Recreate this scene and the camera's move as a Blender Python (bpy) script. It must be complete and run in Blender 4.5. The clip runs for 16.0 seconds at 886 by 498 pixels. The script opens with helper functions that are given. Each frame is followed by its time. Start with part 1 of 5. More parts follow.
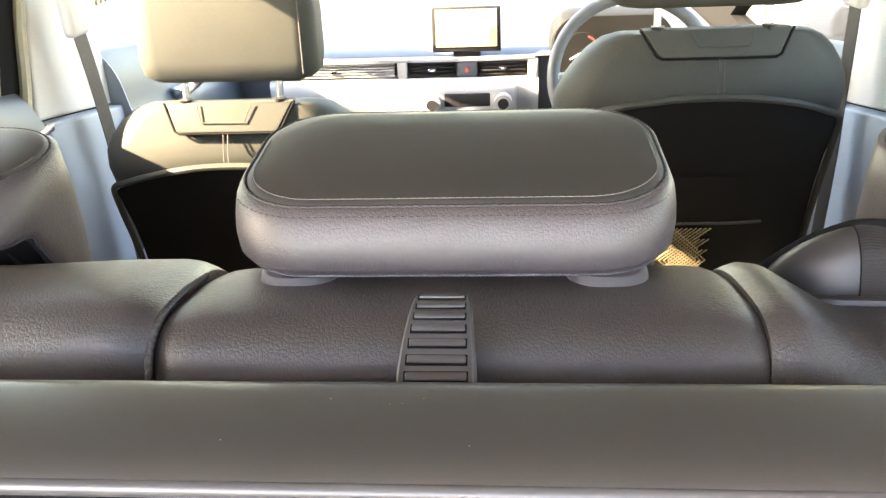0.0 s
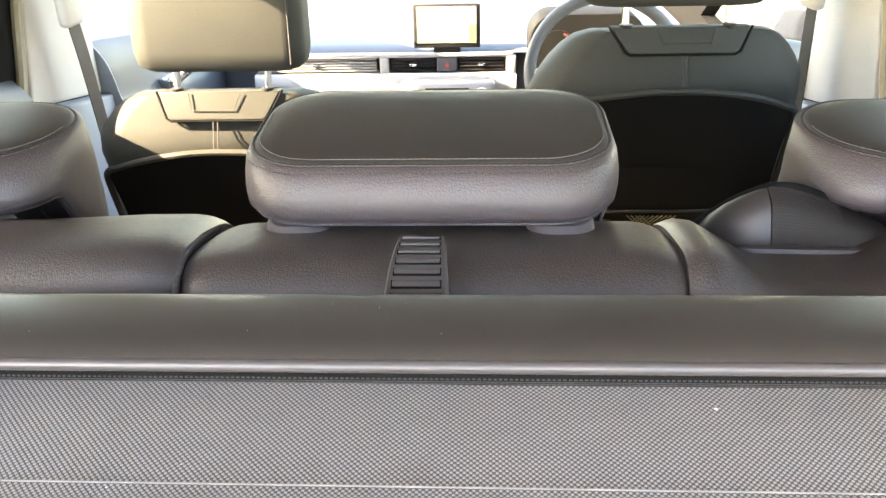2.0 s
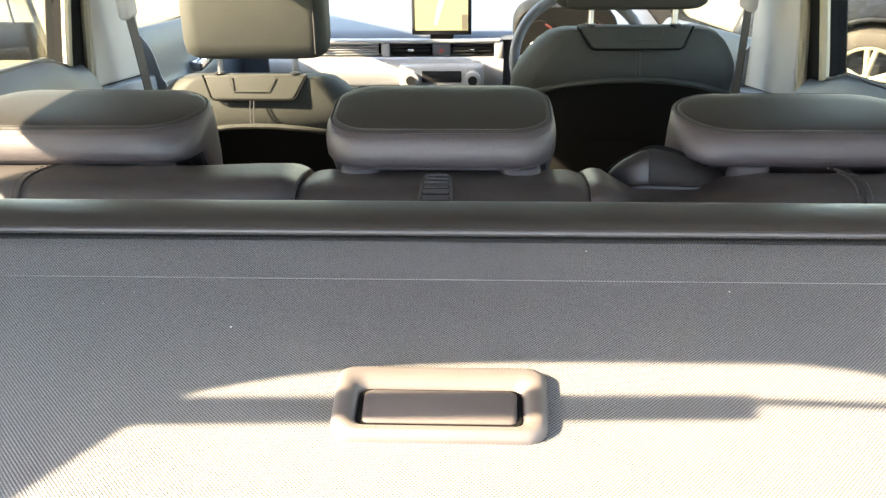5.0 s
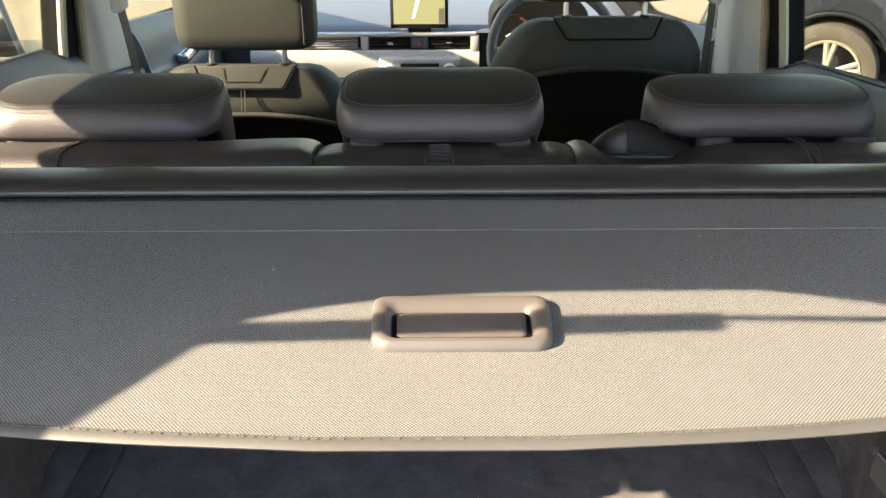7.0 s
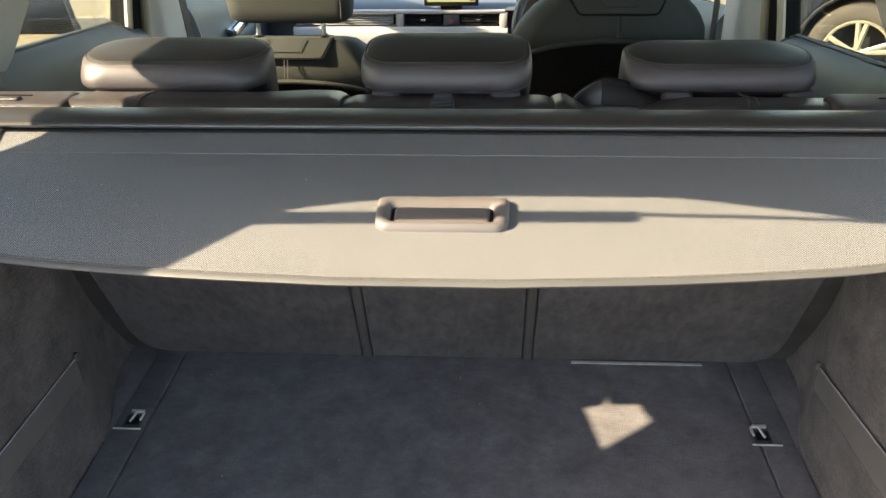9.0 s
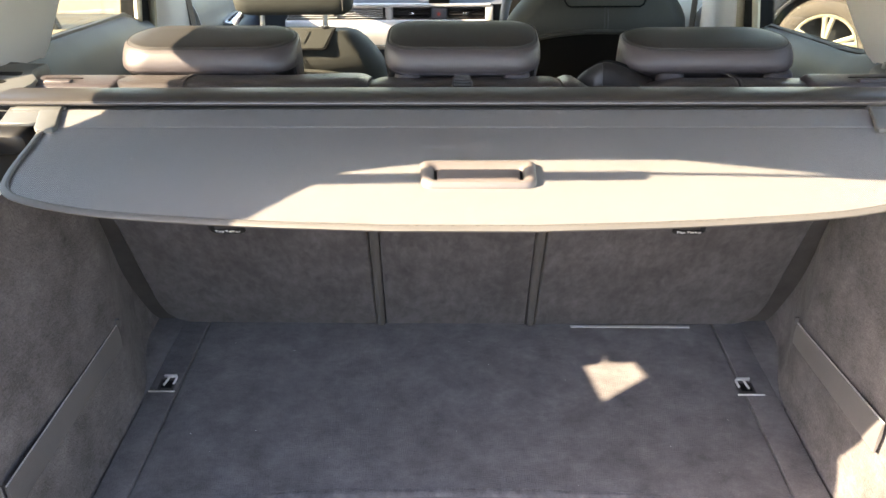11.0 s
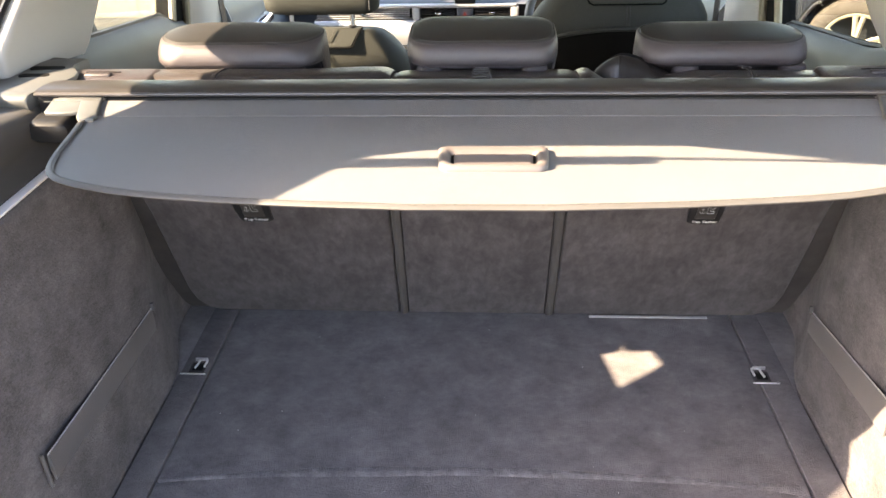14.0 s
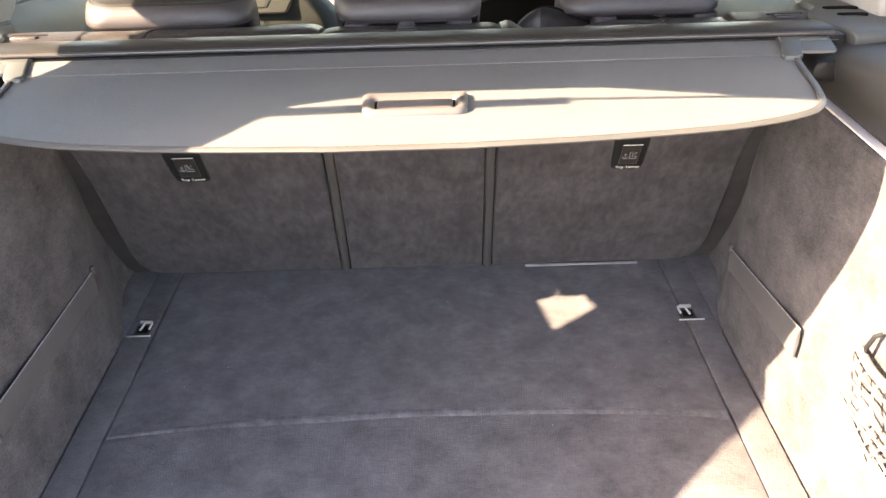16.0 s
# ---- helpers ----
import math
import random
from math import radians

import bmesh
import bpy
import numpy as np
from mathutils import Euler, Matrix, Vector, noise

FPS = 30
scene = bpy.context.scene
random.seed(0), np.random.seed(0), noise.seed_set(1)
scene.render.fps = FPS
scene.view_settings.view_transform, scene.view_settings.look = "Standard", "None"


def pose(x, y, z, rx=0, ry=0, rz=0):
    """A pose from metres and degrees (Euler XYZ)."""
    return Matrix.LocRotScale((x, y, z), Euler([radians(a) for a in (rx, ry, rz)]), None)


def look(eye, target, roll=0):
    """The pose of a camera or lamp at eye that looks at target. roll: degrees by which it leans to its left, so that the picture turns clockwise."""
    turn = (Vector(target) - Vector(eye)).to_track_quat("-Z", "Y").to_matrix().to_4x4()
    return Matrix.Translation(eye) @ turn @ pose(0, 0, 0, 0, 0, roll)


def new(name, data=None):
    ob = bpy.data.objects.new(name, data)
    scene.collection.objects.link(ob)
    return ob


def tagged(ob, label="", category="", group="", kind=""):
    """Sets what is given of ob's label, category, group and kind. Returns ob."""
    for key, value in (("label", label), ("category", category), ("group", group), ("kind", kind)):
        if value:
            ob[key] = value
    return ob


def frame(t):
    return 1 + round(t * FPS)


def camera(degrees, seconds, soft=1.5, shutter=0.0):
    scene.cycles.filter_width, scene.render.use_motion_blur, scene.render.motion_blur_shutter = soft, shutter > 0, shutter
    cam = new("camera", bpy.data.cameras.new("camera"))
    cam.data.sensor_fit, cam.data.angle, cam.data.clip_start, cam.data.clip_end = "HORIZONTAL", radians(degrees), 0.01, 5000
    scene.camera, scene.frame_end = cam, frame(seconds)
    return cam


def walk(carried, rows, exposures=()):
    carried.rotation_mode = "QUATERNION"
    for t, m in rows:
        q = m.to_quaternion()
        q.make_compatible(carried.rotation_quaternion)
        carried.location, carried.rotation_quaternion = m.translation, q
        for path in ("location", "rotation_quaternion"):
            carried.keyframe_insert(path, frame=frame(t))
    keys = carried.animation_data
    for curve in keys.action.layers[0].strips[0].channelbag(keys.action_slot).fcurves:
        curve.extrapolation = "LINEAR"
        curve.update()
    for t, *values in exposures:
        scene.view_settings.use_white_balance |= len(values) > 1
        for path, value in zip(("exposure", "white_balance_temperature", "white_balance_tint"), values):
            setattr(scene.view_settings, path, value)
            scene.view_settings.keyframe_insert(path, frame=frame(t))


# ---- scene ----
cam = camera(58.7, 16.0)
PATH = [
    (0, (0.046, -0.285, 0.718), (-0.109, 1.5, -0.171), -2.6),
    (0.5, (0.047, -0.304, 0.718), (-0.088, 1.484, -0.168), -2.0),
    (1, (0.05, -0.322, 0.72), (-0.062, 1.466, -0.168), -1.6),
    (1.5, (0.048, -0.327, 0.719), (-0.056, 1.46, -0.173), -1.7),
    (2, (0.052, -0.362, 0.727), (-0.052, 1.424, -0.167), -1.5),
    (2.5, (0.051, -0.405, 0.739), (-0.078, 1.374, -0.166), -2.6),
    (3, (0.065, -0.428, 0.743), (-0.113, 1.34, -0.178), -3.7),
    (3.5, (0.08, -0.463, 0.762), (-0.121, 1.295, -0.169), -3.6),
    (4, (0.072, -0.534, 0.794), (-0.11, 1.226, -0.139), -2.5),
    (4.5, (0.061, -0.599, 0.813), (-0.065, 1.163, -0.124), -1.1),
    (5, (0.052, -0.653, 0.826), (-0.024, 1.108, -0.118), -0.7),
    (5.2, (0.047, -0.662, 0.823), (-0.018, 1.093, -0.133), -0.8),
    (7.5, (0.019, -0.783, 0.847), (0.02, 0.977, -0.103), -0.2),
    (8, (0.016, -0.827, 0.861), (0.005, 0.925, -0.104), -0.2),
    (8.5, (0.045, -0.867, 0.85), (-0.006, 0.874, -0.131), -0.2),
    (9, (0.072, -0.939, 0.865), (-0.031, 0.797, -0.123), -0.9),
    (9.2, (0.069, -0.97, 0.864), (-0.051, 0.772, -0.111), -1.1),
    (11.3, (0.01, -1.071, 0.883), (-0.021, 0.659, -0.12), -0.4),
    (11.5, (0.018, -1.085, 0.879), (-0.019, 0.643, -0.127), -0.4),
    (12, (0.043, -1.094, 0.891), (0.003, 0.637, -0.11), -0.5),
    (12.5, (0.072, -1.085, 0.888), (-0.015, 0.66, -0.085), -1.4),
    (13, (0.061, -1.079, 0.897), (-0.07, 0.669, -0.066), -2.1),
    (13.5, (0.042, -1.083, 0.889), (-0.092, 0.663, -0.077), -1.8),
    (14, (0.026, -1.102, 0.881), (-0.081, 0.634, -0.108), -1.3),
    (14.5, (0.027, -1.126, 0.892), (-0.047, 0.605, -0.107), -1.1),
    (15, (0.038, -1.15, 0.895), (-0.007, 0.585, -0.099), -1.5),
    (15.5, (0.052, -1.16, 0.872), (0.041, 0.564, -0.142), -1.4),
    (16, (0.058, -1.156, 0.869), (0.065, 0.548, -0.179), -1.6),
]
EXPOSURES = [(0, 5.04, 8750, 20), (1.2, 4.88, 8750, 20), (2.5, 4.70, 8750, 20), (3.5, 4.50, 9300, 20), (4.3, 4.22, 9000, 19), (5.2, 3.68, 7800, 14), (7.3, 2.82, 7900, 13), (8.1, 2.82, 7850, 9.5), (9.2, 2.86, 7800, 12), (11.3, 3.6, 7850, 18), (16, 3.7, 8150, 21)]
walk(cam, [(t, look(eye, target, roll)) for t, eye, target, roll in PATH], EXPOSURES)

# ---- daylight ----
SUN_WAY = Vector((1.55, 0.42, -1.0)).normalized()
world = bpy.data.worlds.new("world")
scene.world = world
world.use_nodes = True
wn = world.node_tree.nodes
sky = wn.new("ShaderNodeTexSky")
sky.sky_type, sky.sun_disc = "NISHITA", False
sky.sun_elevation, sky.sun_rotation = radians(32.1), radians(253.6)
wn["Background"].inputs["Strength"].default_value = 0.15
world.node_tree.links.new(sky.outputs[0], wn["Background"].inputs["Color"])
sun = new("sun", bpy.data.lights.new("sun", "SUN"))
sun.data.energy, sun.data.angle, sun.data.color = 3.9, radians(0.55), (1.0, 0.925, 0.735)
sun.matrix_world = look((-6.0, -1.2, 6.0), Vector((-6.0, -1.2, 6.0)) + SUN_WAY)

# ---- materials ----
def material(name, base, rough=0.6, metal=0.0, spread=0.25, scale=9.0, fine=220.0, bump=0.15, depth=0.0006,
             cells=0.0, sheen=0.0, spec=0.5, coat=0.0, gloss=0.12, brush=None):
    """A procedural surface: two scales of colour variation, roughness variation and fine relief."""
    m = bpy.data.materials.new(name)
    m.use_nodes = True
    n, ln = m.node_tree.nodes, m.node_tree.links
    p = n["Principled BSDF"]
    tc = n.new("ShaderNodeTexCoord")
    big = n.new("ShaderNodeTexNoise")
    big.inputs["Scale"].default_value, big.inputs["Detail"].default_value = scale, 8.0
    big.inputs["Roughness"].default_value = 0.62
    small = n.new("ShaderNodeTexNoise")
    small.inputs["Scale"].default_value, small.inputs["Detail"].default_value = fine, 3.0
    ln.new(tc.outputs["Object"], big.inputs["Vector"])
    ln.new(tc.outputs["Object"], small.inputs["Vector"])
    mix = n.new("ShaderNodeMath")
    mix.operation, mix.inputs[1].default_value = "MULTIPLY_ADD", 0.4
    ln.new(small.outputs["Fac"], mix.inputs[0])
    ln.new(big.outputs["Fac"], mix.inputs[2])
    ramp = n.new("ShaderNodeMapRange")
    ramp.inputs["From Min"].default_value, ramp.inputs["From Max"].default_value = 0.45, 0.95
    ramp.inputs["To Min"].default_value, ramp.inputs["To Max"].default_value = 1.0 - spread, 1.0 + spread
    ln.new(mix.outputs[0], ramp.inputs["Value"])
    tint = n.new("ShaderNodeVectorMath")
    tint.operation, tint.inputs[0].default_value = "SCALE", base[:3]
    ln.new(ramp.outputs[0], tint.inputs["Scale"])
    ln.new(tint.outputs[0], p.inputs["Base Color"])
    if brush:  # streaky pile: (scale along x, y, z), turn in degrees, strength
        mp = n.new("ShaderNodeMapping")
        mp.inputs["Scale"].default_value, mp.inputs["Rotation"].default_value = brush[0], [radians(a) for a in brush[1]]
        ln.new(tc.outputs["Object"], mp.inputs["Vector"])
        layers = []
        for sc, dist, dt, amount in ((1.0, 0.35, 7.0, 0.45), (6.5, 0.2, 10.0, 1.2)):
            ns = n.new("ShaderNodeTexNoise")
            ns.inputs["Scale"].default_value, ns.inputs["Detail"].default_value, ns.inputs["Distortion"].default_value = sc, dt, dist
            ns.inputs["Roughness"].default_value = 0.68
            ln.new(mp.outputs[0], ns.inputs["Vector"])
            r2 = n.new("ShaderNodeMapRange")
            r2.inputs["From Min"].default_value, r2.inputs["From Max"].default_value = 0.30, 0.72
            r2.inputs["To Min"].default_value, r2.inputs["To Max"].default_value = 1.0 - brush[2] * amount, 1.0 + brush[2] * amount
            ln.new(ns.outputs["Fac"], r2.inputs["Value"])
            layers.append(r2)
        for r2 in layers:
            more = n.new("ShaderNodeVectorMath")
            more.operation = "SCALE"
            ln.new(tint.outputs[0], more.inputs[0])
            ln.new(r2.outputs[0], more.inputs["Scale"])
            tint = more
        ln.new(tint.outputs[0], p.inputs["Base Color"])
    rr = n.new("ShaderNodeMapRange")
    rr.inputs["To Min"].default_value, rr.inputs["To Max"].default_value = max(0.02, rough - gloss), min(1.0, rough + gloss)
    ln.new(big.outputs["Fac"], rr.inputs["Value"])
    ln.new(rr.outputs[0], p.inputs["Roughness"])
    p.inputs["Metallic"].default_value, p.inputs["Specular IOR Level"].default_value = metal, spec
    p.inputs["Sheen Weight"].default_value, p.inputs["Coat Weight"].default_value = sheen, coat
    if bump:
        b = n.new("ShaderNodeBump")
        b.inputs["Strength"].default_value, b.inputs["Distance"].default_value = bump, depth
        if cells:
            warp = n.new("ShaderNodeVectorMath")
            warp.operation, warp.inputs[1].default_value = "MULTIPLY_ADD", (0.0030, 0.0030, 0.0030)
            ln.new(small.outputs["Color"], warp.inputs[0])
            ln.new(tc.outputs["Object"], warp.inputs[2])
            v = n.new("ShaderNodeTexVoronoi")
            v.feature, v.inputs["Scale"].default_value = "DISTANCE_TO_EDGE", cells
            ln.new(warp.outputs[0], v.inputs["Vector"])
            vr = n.new("ShaderNodeMapRange")
            vr.interpolation_type = "SMOOTHSTEP"
            vr.inputs["From Min"].default_value, vr.inputs["From Max"].default_value = 0.0, 0.22
            ln.new(v.outputs["Distance"], vr.inputs["Value"])
            ln.new(vr.outputs[0], b.inputs["Height"])
        else:
            ln.new(small.outputs["Fac"], b.inputs["Height"])
        ln.new(b.outputs[0], p.inputs["Normal"])
    return m


def woven(name, base, light, pitch):
    """Coated blind fabric with a regular grid of small raised dots, laid on the diagonal."""
    m = material(name, base, 0.55, 0, 0.12, 5.0, 300.0, 0)
    n, ln = m.node_tree.nodes, m.node_tree.links
    p = n["Principled BSDF"]
    tc = n.new("ShaderNodeTexCoord")
    mp = n.new("ShaderNodeMapping")
    mp.inputs["Rotation"].default_value = (0, 0, radians(45))
    mp.inputs["Scale"].default_value = (1 / pitch, 1 / pitch, 1 / pitch)
    ln.new(tc.outputs["Object"], mp.inputs["Vector"])
    v = n.new("ShaderNodeTexVoronoi")
    v.voronoi_dimensions, v.inputs["Scale"].default_value, v.inputs["Randomness"].default_value = "2D", 1.0, 0.0
    ln.new(mp.outputs[0], v.inputs["Vector"])
    dot = n.new("ShaderNodeMapRange")
    dot.inputs["From Min"].default_value, dot.inputs["From Max"].default_value = 0.50, 0.24
    ln.new(v.outputs["Distance"], dot.inputs["Value"])
    old = p.inputs["Base Color"].links[0].from_socket
    mixc = n.new("ShaderNodeMix")
    mixc.data_type = "RGBA"
    ln.new(dot.outputs[0], mixc.inputs[0])
    ln.new(old, mixc.inputs[6])
    mixc.inputs[7].default_value = (*light, 1)
    ln.new(mixc.outputs[2], p.inputs["Base Color"])
    b = n.new("ShaderNodeBump")
    b.inputs["Strength"].default_value, b.inputs["Distance"].default_value = 0.5, 0.0005
    ln.new(dot.outputs[0], b.inputs["Height"])
    ln.new(b.outputs[0], p.inputs["Normal"])
    return m


def pane_material(name, tint, gloss):
    m = bpy.data.materials.new(name)
    m.use_nodes = True
    n, ln = m.node_tree.nodes, m.node_tree.links
    n.clear()
    out, mx = n.new("ShaderNodeOutputMaterial"), n.new("ShaderNodeMixShader")
    tr, gl, lw = n.new("ShaderNodeBsdfTransparent"), n.new("ShaderNodeBsdfGlossy"), n.new("ShaderNodeLayerWeight")
    tr.inputs["Color"].default_value = (*tint, 1)
    gl.inputs["Roughness"].default_value = gloss
    lw.inputs["Blend"].default_value = 0.12
    fr = n.new("ShaderNodeMath")
    fr.operation, fr.inputs[1].default_value, fr.inputs[2].default_value = "MULTIPLY_ADD", 0.35, 0.02
    ln.new(lw.outputs["Facing"], fr.inputs[0])
    ln.new(fr.outputs[0], mx.inputs[0])
    ln.new(tr.outputs[0], mx.inputs[1])
    ln.new(gl.outputs[0], mx.inputs[2])
    ln.new(mx.outputs[0], out.inputs[0])
    return m


def glow(name, colour, strength):
    m = bpy.data.materials.new(name)
    m.use_nodes = True
    p = m.node_tree.nodes["Principled BSDF"]
    p.inputs["Base Color"].default_value = (0.01, 0.01, 0.01, 1)
    p.inputs["Emission Color"].default_value = (*colour, 1)
    p.inputs["Emission Strength"].default_value = strength
    return m


LEATHER = material("leather", (0.046, 0.0378, 0.0395), 0.44, 0, 0.18, 7.0, 320.0, 0.36, 0.0003, cells=450.0)
BENCH_LEATHER = material("bench_leather", (0.039, 0.0335, 0.0320), 0.38, 0, 0.18, 7.0, 300.0, 0.40, 0.0003, cells=480.0)
# smoother and half as bright: shade on the upward face is in the colour
LEATHER_TOP_SHADE = material("top_shade_leather", (0.023, 0.0215, 0.020), 0.46, 0, 0.15, 6.0, 400.0, 0.10, 0.0004, cells=700.0)
THREAD = material("thread", (0.085, 0.082, 0.078), 0.8, 0, 0.2, 40.0, 2000.0, 0)
SEAT_LEATHER = material("seat_leather", (0.0345, 0.0358, 0.0315), 0.62, 0, 0.15, 5.0, 300.0, 0.12, 0.0005, cells=420.0, spec=0.14)
SHELL = material("hard_shell", (0.0075, 0.0075, 0.007), 0.6, 0, 0.15, 8.0, 700.0, 0.1, spec=0.1)
WHEEL_LEATHER = material("wheel_leather", (0.10, 0.10, 0.10), 0.45, 0, 0.12, 8.0, 700.0, 0.1)
# near-white base stands in for bright reflection on the strip
GLARE_WHITE = material("glare_white", (0.88, 0.86, 0.855), 0.32, 0.0, 0.05, 9.0, 300.0, 0.0)
LIP = material("satin_lip", (0.060, 0.056, 0.057), 0.29, 0, 0.08, 5.0, 900.0, 0.0, gloss=0.04)
STRAW = material("straw", (0.13, 0.105, 0.055), 0.7, 0, 0.4, 30.0, 400.0, 0.3)
CORD = material("twisted_cord", (0.095, 0.086, 0.092), 0.8, 0, 0.5, 60.0, 1100.0, 0.8, 0.0008)
# brown of the underside, darkened further to hold the shade under the headrest
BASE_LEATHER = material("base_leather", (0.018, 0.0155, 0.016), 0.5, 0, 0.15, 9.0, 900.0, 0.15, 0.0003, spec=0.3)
PIPING = material("piping", (0.022, 0.021, 0.022), 0.75, 0, 0.2, 20.0, 1500.0, 0.4)
SOFT_PLASTIC = material("soft_plastic", (0.0300, 0.0275, 0.0255), 0.34, 0, 0.10, 4.0, 1400.0, 0.10, 0.0002)
GREY_PLASTIC = material("grey_plastic", (0.048, 0.046, 0.047), 0.5, 0, 0.12, 5.0, 900.0, 0.12, 0.0003)
COLLAR = material("collar_plastic", (0.036, 0.031, 0.034), 0.6, 0, 0.12, 5.0, 900.0, 0.12, 0.0003, spec=0.3)
HANDLE_PLASTIC = material("handle_plastic", (0.095, 0.082, 0.078), 0.42, 0, 0.1, 8.0, 900.0, 0.08, 0.0003)
LEDGE_PLASTIC = material("ledge_plastic", (0.078, 0.080, 0.078), 0.5, 0, 0.12, 5.0, 900.0, 0.12, 0.0003)
WELT = material("welt", (0.050, 0.046, 0.046), 0.85, 0, 0.2, 20.0, 900.0, 0.3)
STEEL = material("worn_steel", (0.72, 0.71, 0.70), 0.34, 0.65, 0.15, 40.0, 200.0, 0.0)
GREY_PRINT = material("grey_print", (0.30, 0.30, 0.30), 0.7, 0, 0.05, 50.0, 900.0, 0)
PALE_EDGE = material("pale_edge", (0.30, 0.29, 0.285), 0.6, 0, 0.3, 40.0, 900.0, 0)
GUIDE_PLASTIC = material("guide_plastic", (0.022, 0.020, 0.0195), 0.48, 0, 0.1, 6.0, 900.0, 0.06, 0.0003)
DARK_FELT = material("dark_felt", (0.048, 0.0445, 0.045), 0.95, 0, 0.3, 12.0, 600.0, 0.4, 0.0008, spec=0.1)
BLACK_PLASTIC = material("black_plastic", (0.012, 0.012, 0.013), 0.5, 0, 0.15, 8.0, 700.0, 0.1, spec=0.3)
COVER_FABRIC = woven("cover_fabric", (0.039, 0.039, 0.041), (0.258, 0.253, 0.250), 0.0016)
DARK_LINING = material("dark_lining", (0.014, 0.014, 0.015), 0.8, 0, 0.2, 9.0, 600.0, 0.1, spec=0.2)
WELD = material("weld", (0.17, 0.165, 0.162), 0.5, 0, 0.3, 60.0, 900.0, 0)
COVER_HEM = material("cover_hem", (0.066, 0.063, 0.060), 0.55, 0, 0.15, 9.0, 900.0, 0.2)
CARPET = material("carpet", (0.092, 0.0835, 0.0855), 0.95, 0, 0.50, 13.0, 300.0, 0.9, 0.0016, sheen=0.06, spec=0.1, brush=((13, 10, 20), (20, 30, 0), 0.17))
FELT = material("felt", (0.058, 0.0525, 0.0550), 0.95, 0, 0.35, 14.0, 900.0, 0.5, 0.0008, sheen=0.06, spec=0.1, brush=((11, 9, 3.2), (0, 38, 0), 0.27))
FLOOR_CARPET = material("floor_carpet", (0.114, 0.103, 0.106), 0.97, 0, 0.40, 16.0, 420.0, 1.0, 0.0014, sheen=0.12, spec=0.1, brush=((9, 14, 12), (0, 0, 25), 0.13))
WORN = material("worn_carpet", (0.150, 0.137, 0.141), 0.97, 0, 0.3, 22.0, 450.0, 1.0, 0.0018, sheen=0.1, spec=0.1, brush=((9, 6, 6), (0, 0, 25), 0.3))
BAND = material("elastic_band", (0.105, 0.099, 0.098), 0.42, 0, 0.25, 12.0, 900.0, 0.2)
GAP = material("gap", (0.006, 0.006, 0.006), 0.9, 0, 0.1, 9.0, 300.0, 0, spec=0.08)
LIGHT_TRIM = material("light_trim", (0.42, 0.40, 0.37), 0.7, 0, 0.06, 4.0, 800.0, 0.15, 0.0003)
PILLAR_TRIM = material("pillar_trim", (0.33, 0.32, 0.31), 0.65, 0, 0.06, 3.0, 900.0, 0.15, 0.0003)
PILLAR_LOWER = material("pillar_lower", (0.19, 0.215, 0.25), 0.55, 0, 0.08, 4.0, 900.0, 0.12, 0.0003)
# blue in this grey is the sky's reflection put into the base colour
DOOR_TRIM = material("door_trim", (0.031, 0.039, 0.048), 0.5, 0, 0.10, 4.0, 900.0, 0.12, 0.0003, spec=0.3)
DASH_SKIN = material("dash_skin", (0.055, 0.062, 0.075), 0.45, 0, 0.1, 4.0, 900.0, 0.15, 0.0003)
DECOR = material("decor", (0.42, 0.42, 0.42), 0.32, 0.3, 0.06, 4.0, 300.0, 0.0)
DARK_STEEL = material("dark_steel", (0.30, 0.29, 0.28), 0.32, 0.9, 0.08, 20.0, 200.0, 0.0)
CHROME = material("chrome", (0.75, 0.75, 0.76), 0.16, 1.0, 0.08, 20.0, 200.0, 0.0, gloss=0.06)
BELT_WEB = material("belt_web", (0.016, 0.0132, 0.012), 0.5, 0, 0.2, 30.0, 900.0, 0.4, spec=0.22)
HEADLINER = material("headliner", (0.36, 0.345, 0.32), 0.9, 0, 0.05, 4.0, 900.0, 0.2)
CAR_PAINT = material("car_paint", (0.10, 0.105, 0.11), 0.25, 0.4, 0.05, 2.0, 500.0, 0.0, coat=0.6, gloss=0.05)
DARK_PAINT = material("dark_paint", (0.018, 0.020, 0.026), 0.22, 0.1, 0.1, 2.0, 500.0, 0.0, coat=0.7, gloss=0.05)
RUBBER = material("rubber", (0.052, 0.041, 0.031), 0.85, 0, 0.3, 6.0, 90.0, 0.3, 0.003)
ALLOY = material("alloy", (0.30, 0.265, 0.19), 0.5, 0.3, 0.25, 8.0, 200.0, 0.0)
SEAL = material("tan_seal", (0.23, 0.20, 0.135), 0.6, 0, 0.1, 6.0, 500.0, 0.0)
UPPER_PANEL = material("upper_panel", (0.052, 0.050, 0.049), 0.55, 0, 0.12, 5.0, 900.0, 0.15, 0.0003)
DUST = material("dust", (0.75, 0.73, 0.70), 0.9, 0, 0.1, 50.0, 900.0, 0)
NET = material("net_cord", (0.22, 0.215, 0.19), 0.7, 0, 0.3, 60.0, 900.0, 0.3)
WHITE_PRINT = material("white_print", (0.75, 0.75, 0.73), 0.7, 0, 0.05, 50.0, 900.0, 0)
TARMAC = material("tarmac", (0.165, 0.123, 0.068), 0.9, 0, 0.22, 0.6, 60.0, 0.5, 0.006)
GRASS = material("grass", (0.14, 0.20, 0.045), 0.9, 0, 0.5, 1.2, 25.0, 0.6, 0.03)
FENCE_PAINT = material("fence_paint", (0.02, 0.022, 0.02), 0.5, 0, 0.2, 9.0, 300.0, 0.1)
LEAVES = material("leaves", (0.14, 0.19, 0.03), 0.7, 0, 0.5, 3.0, 40.0, 0)
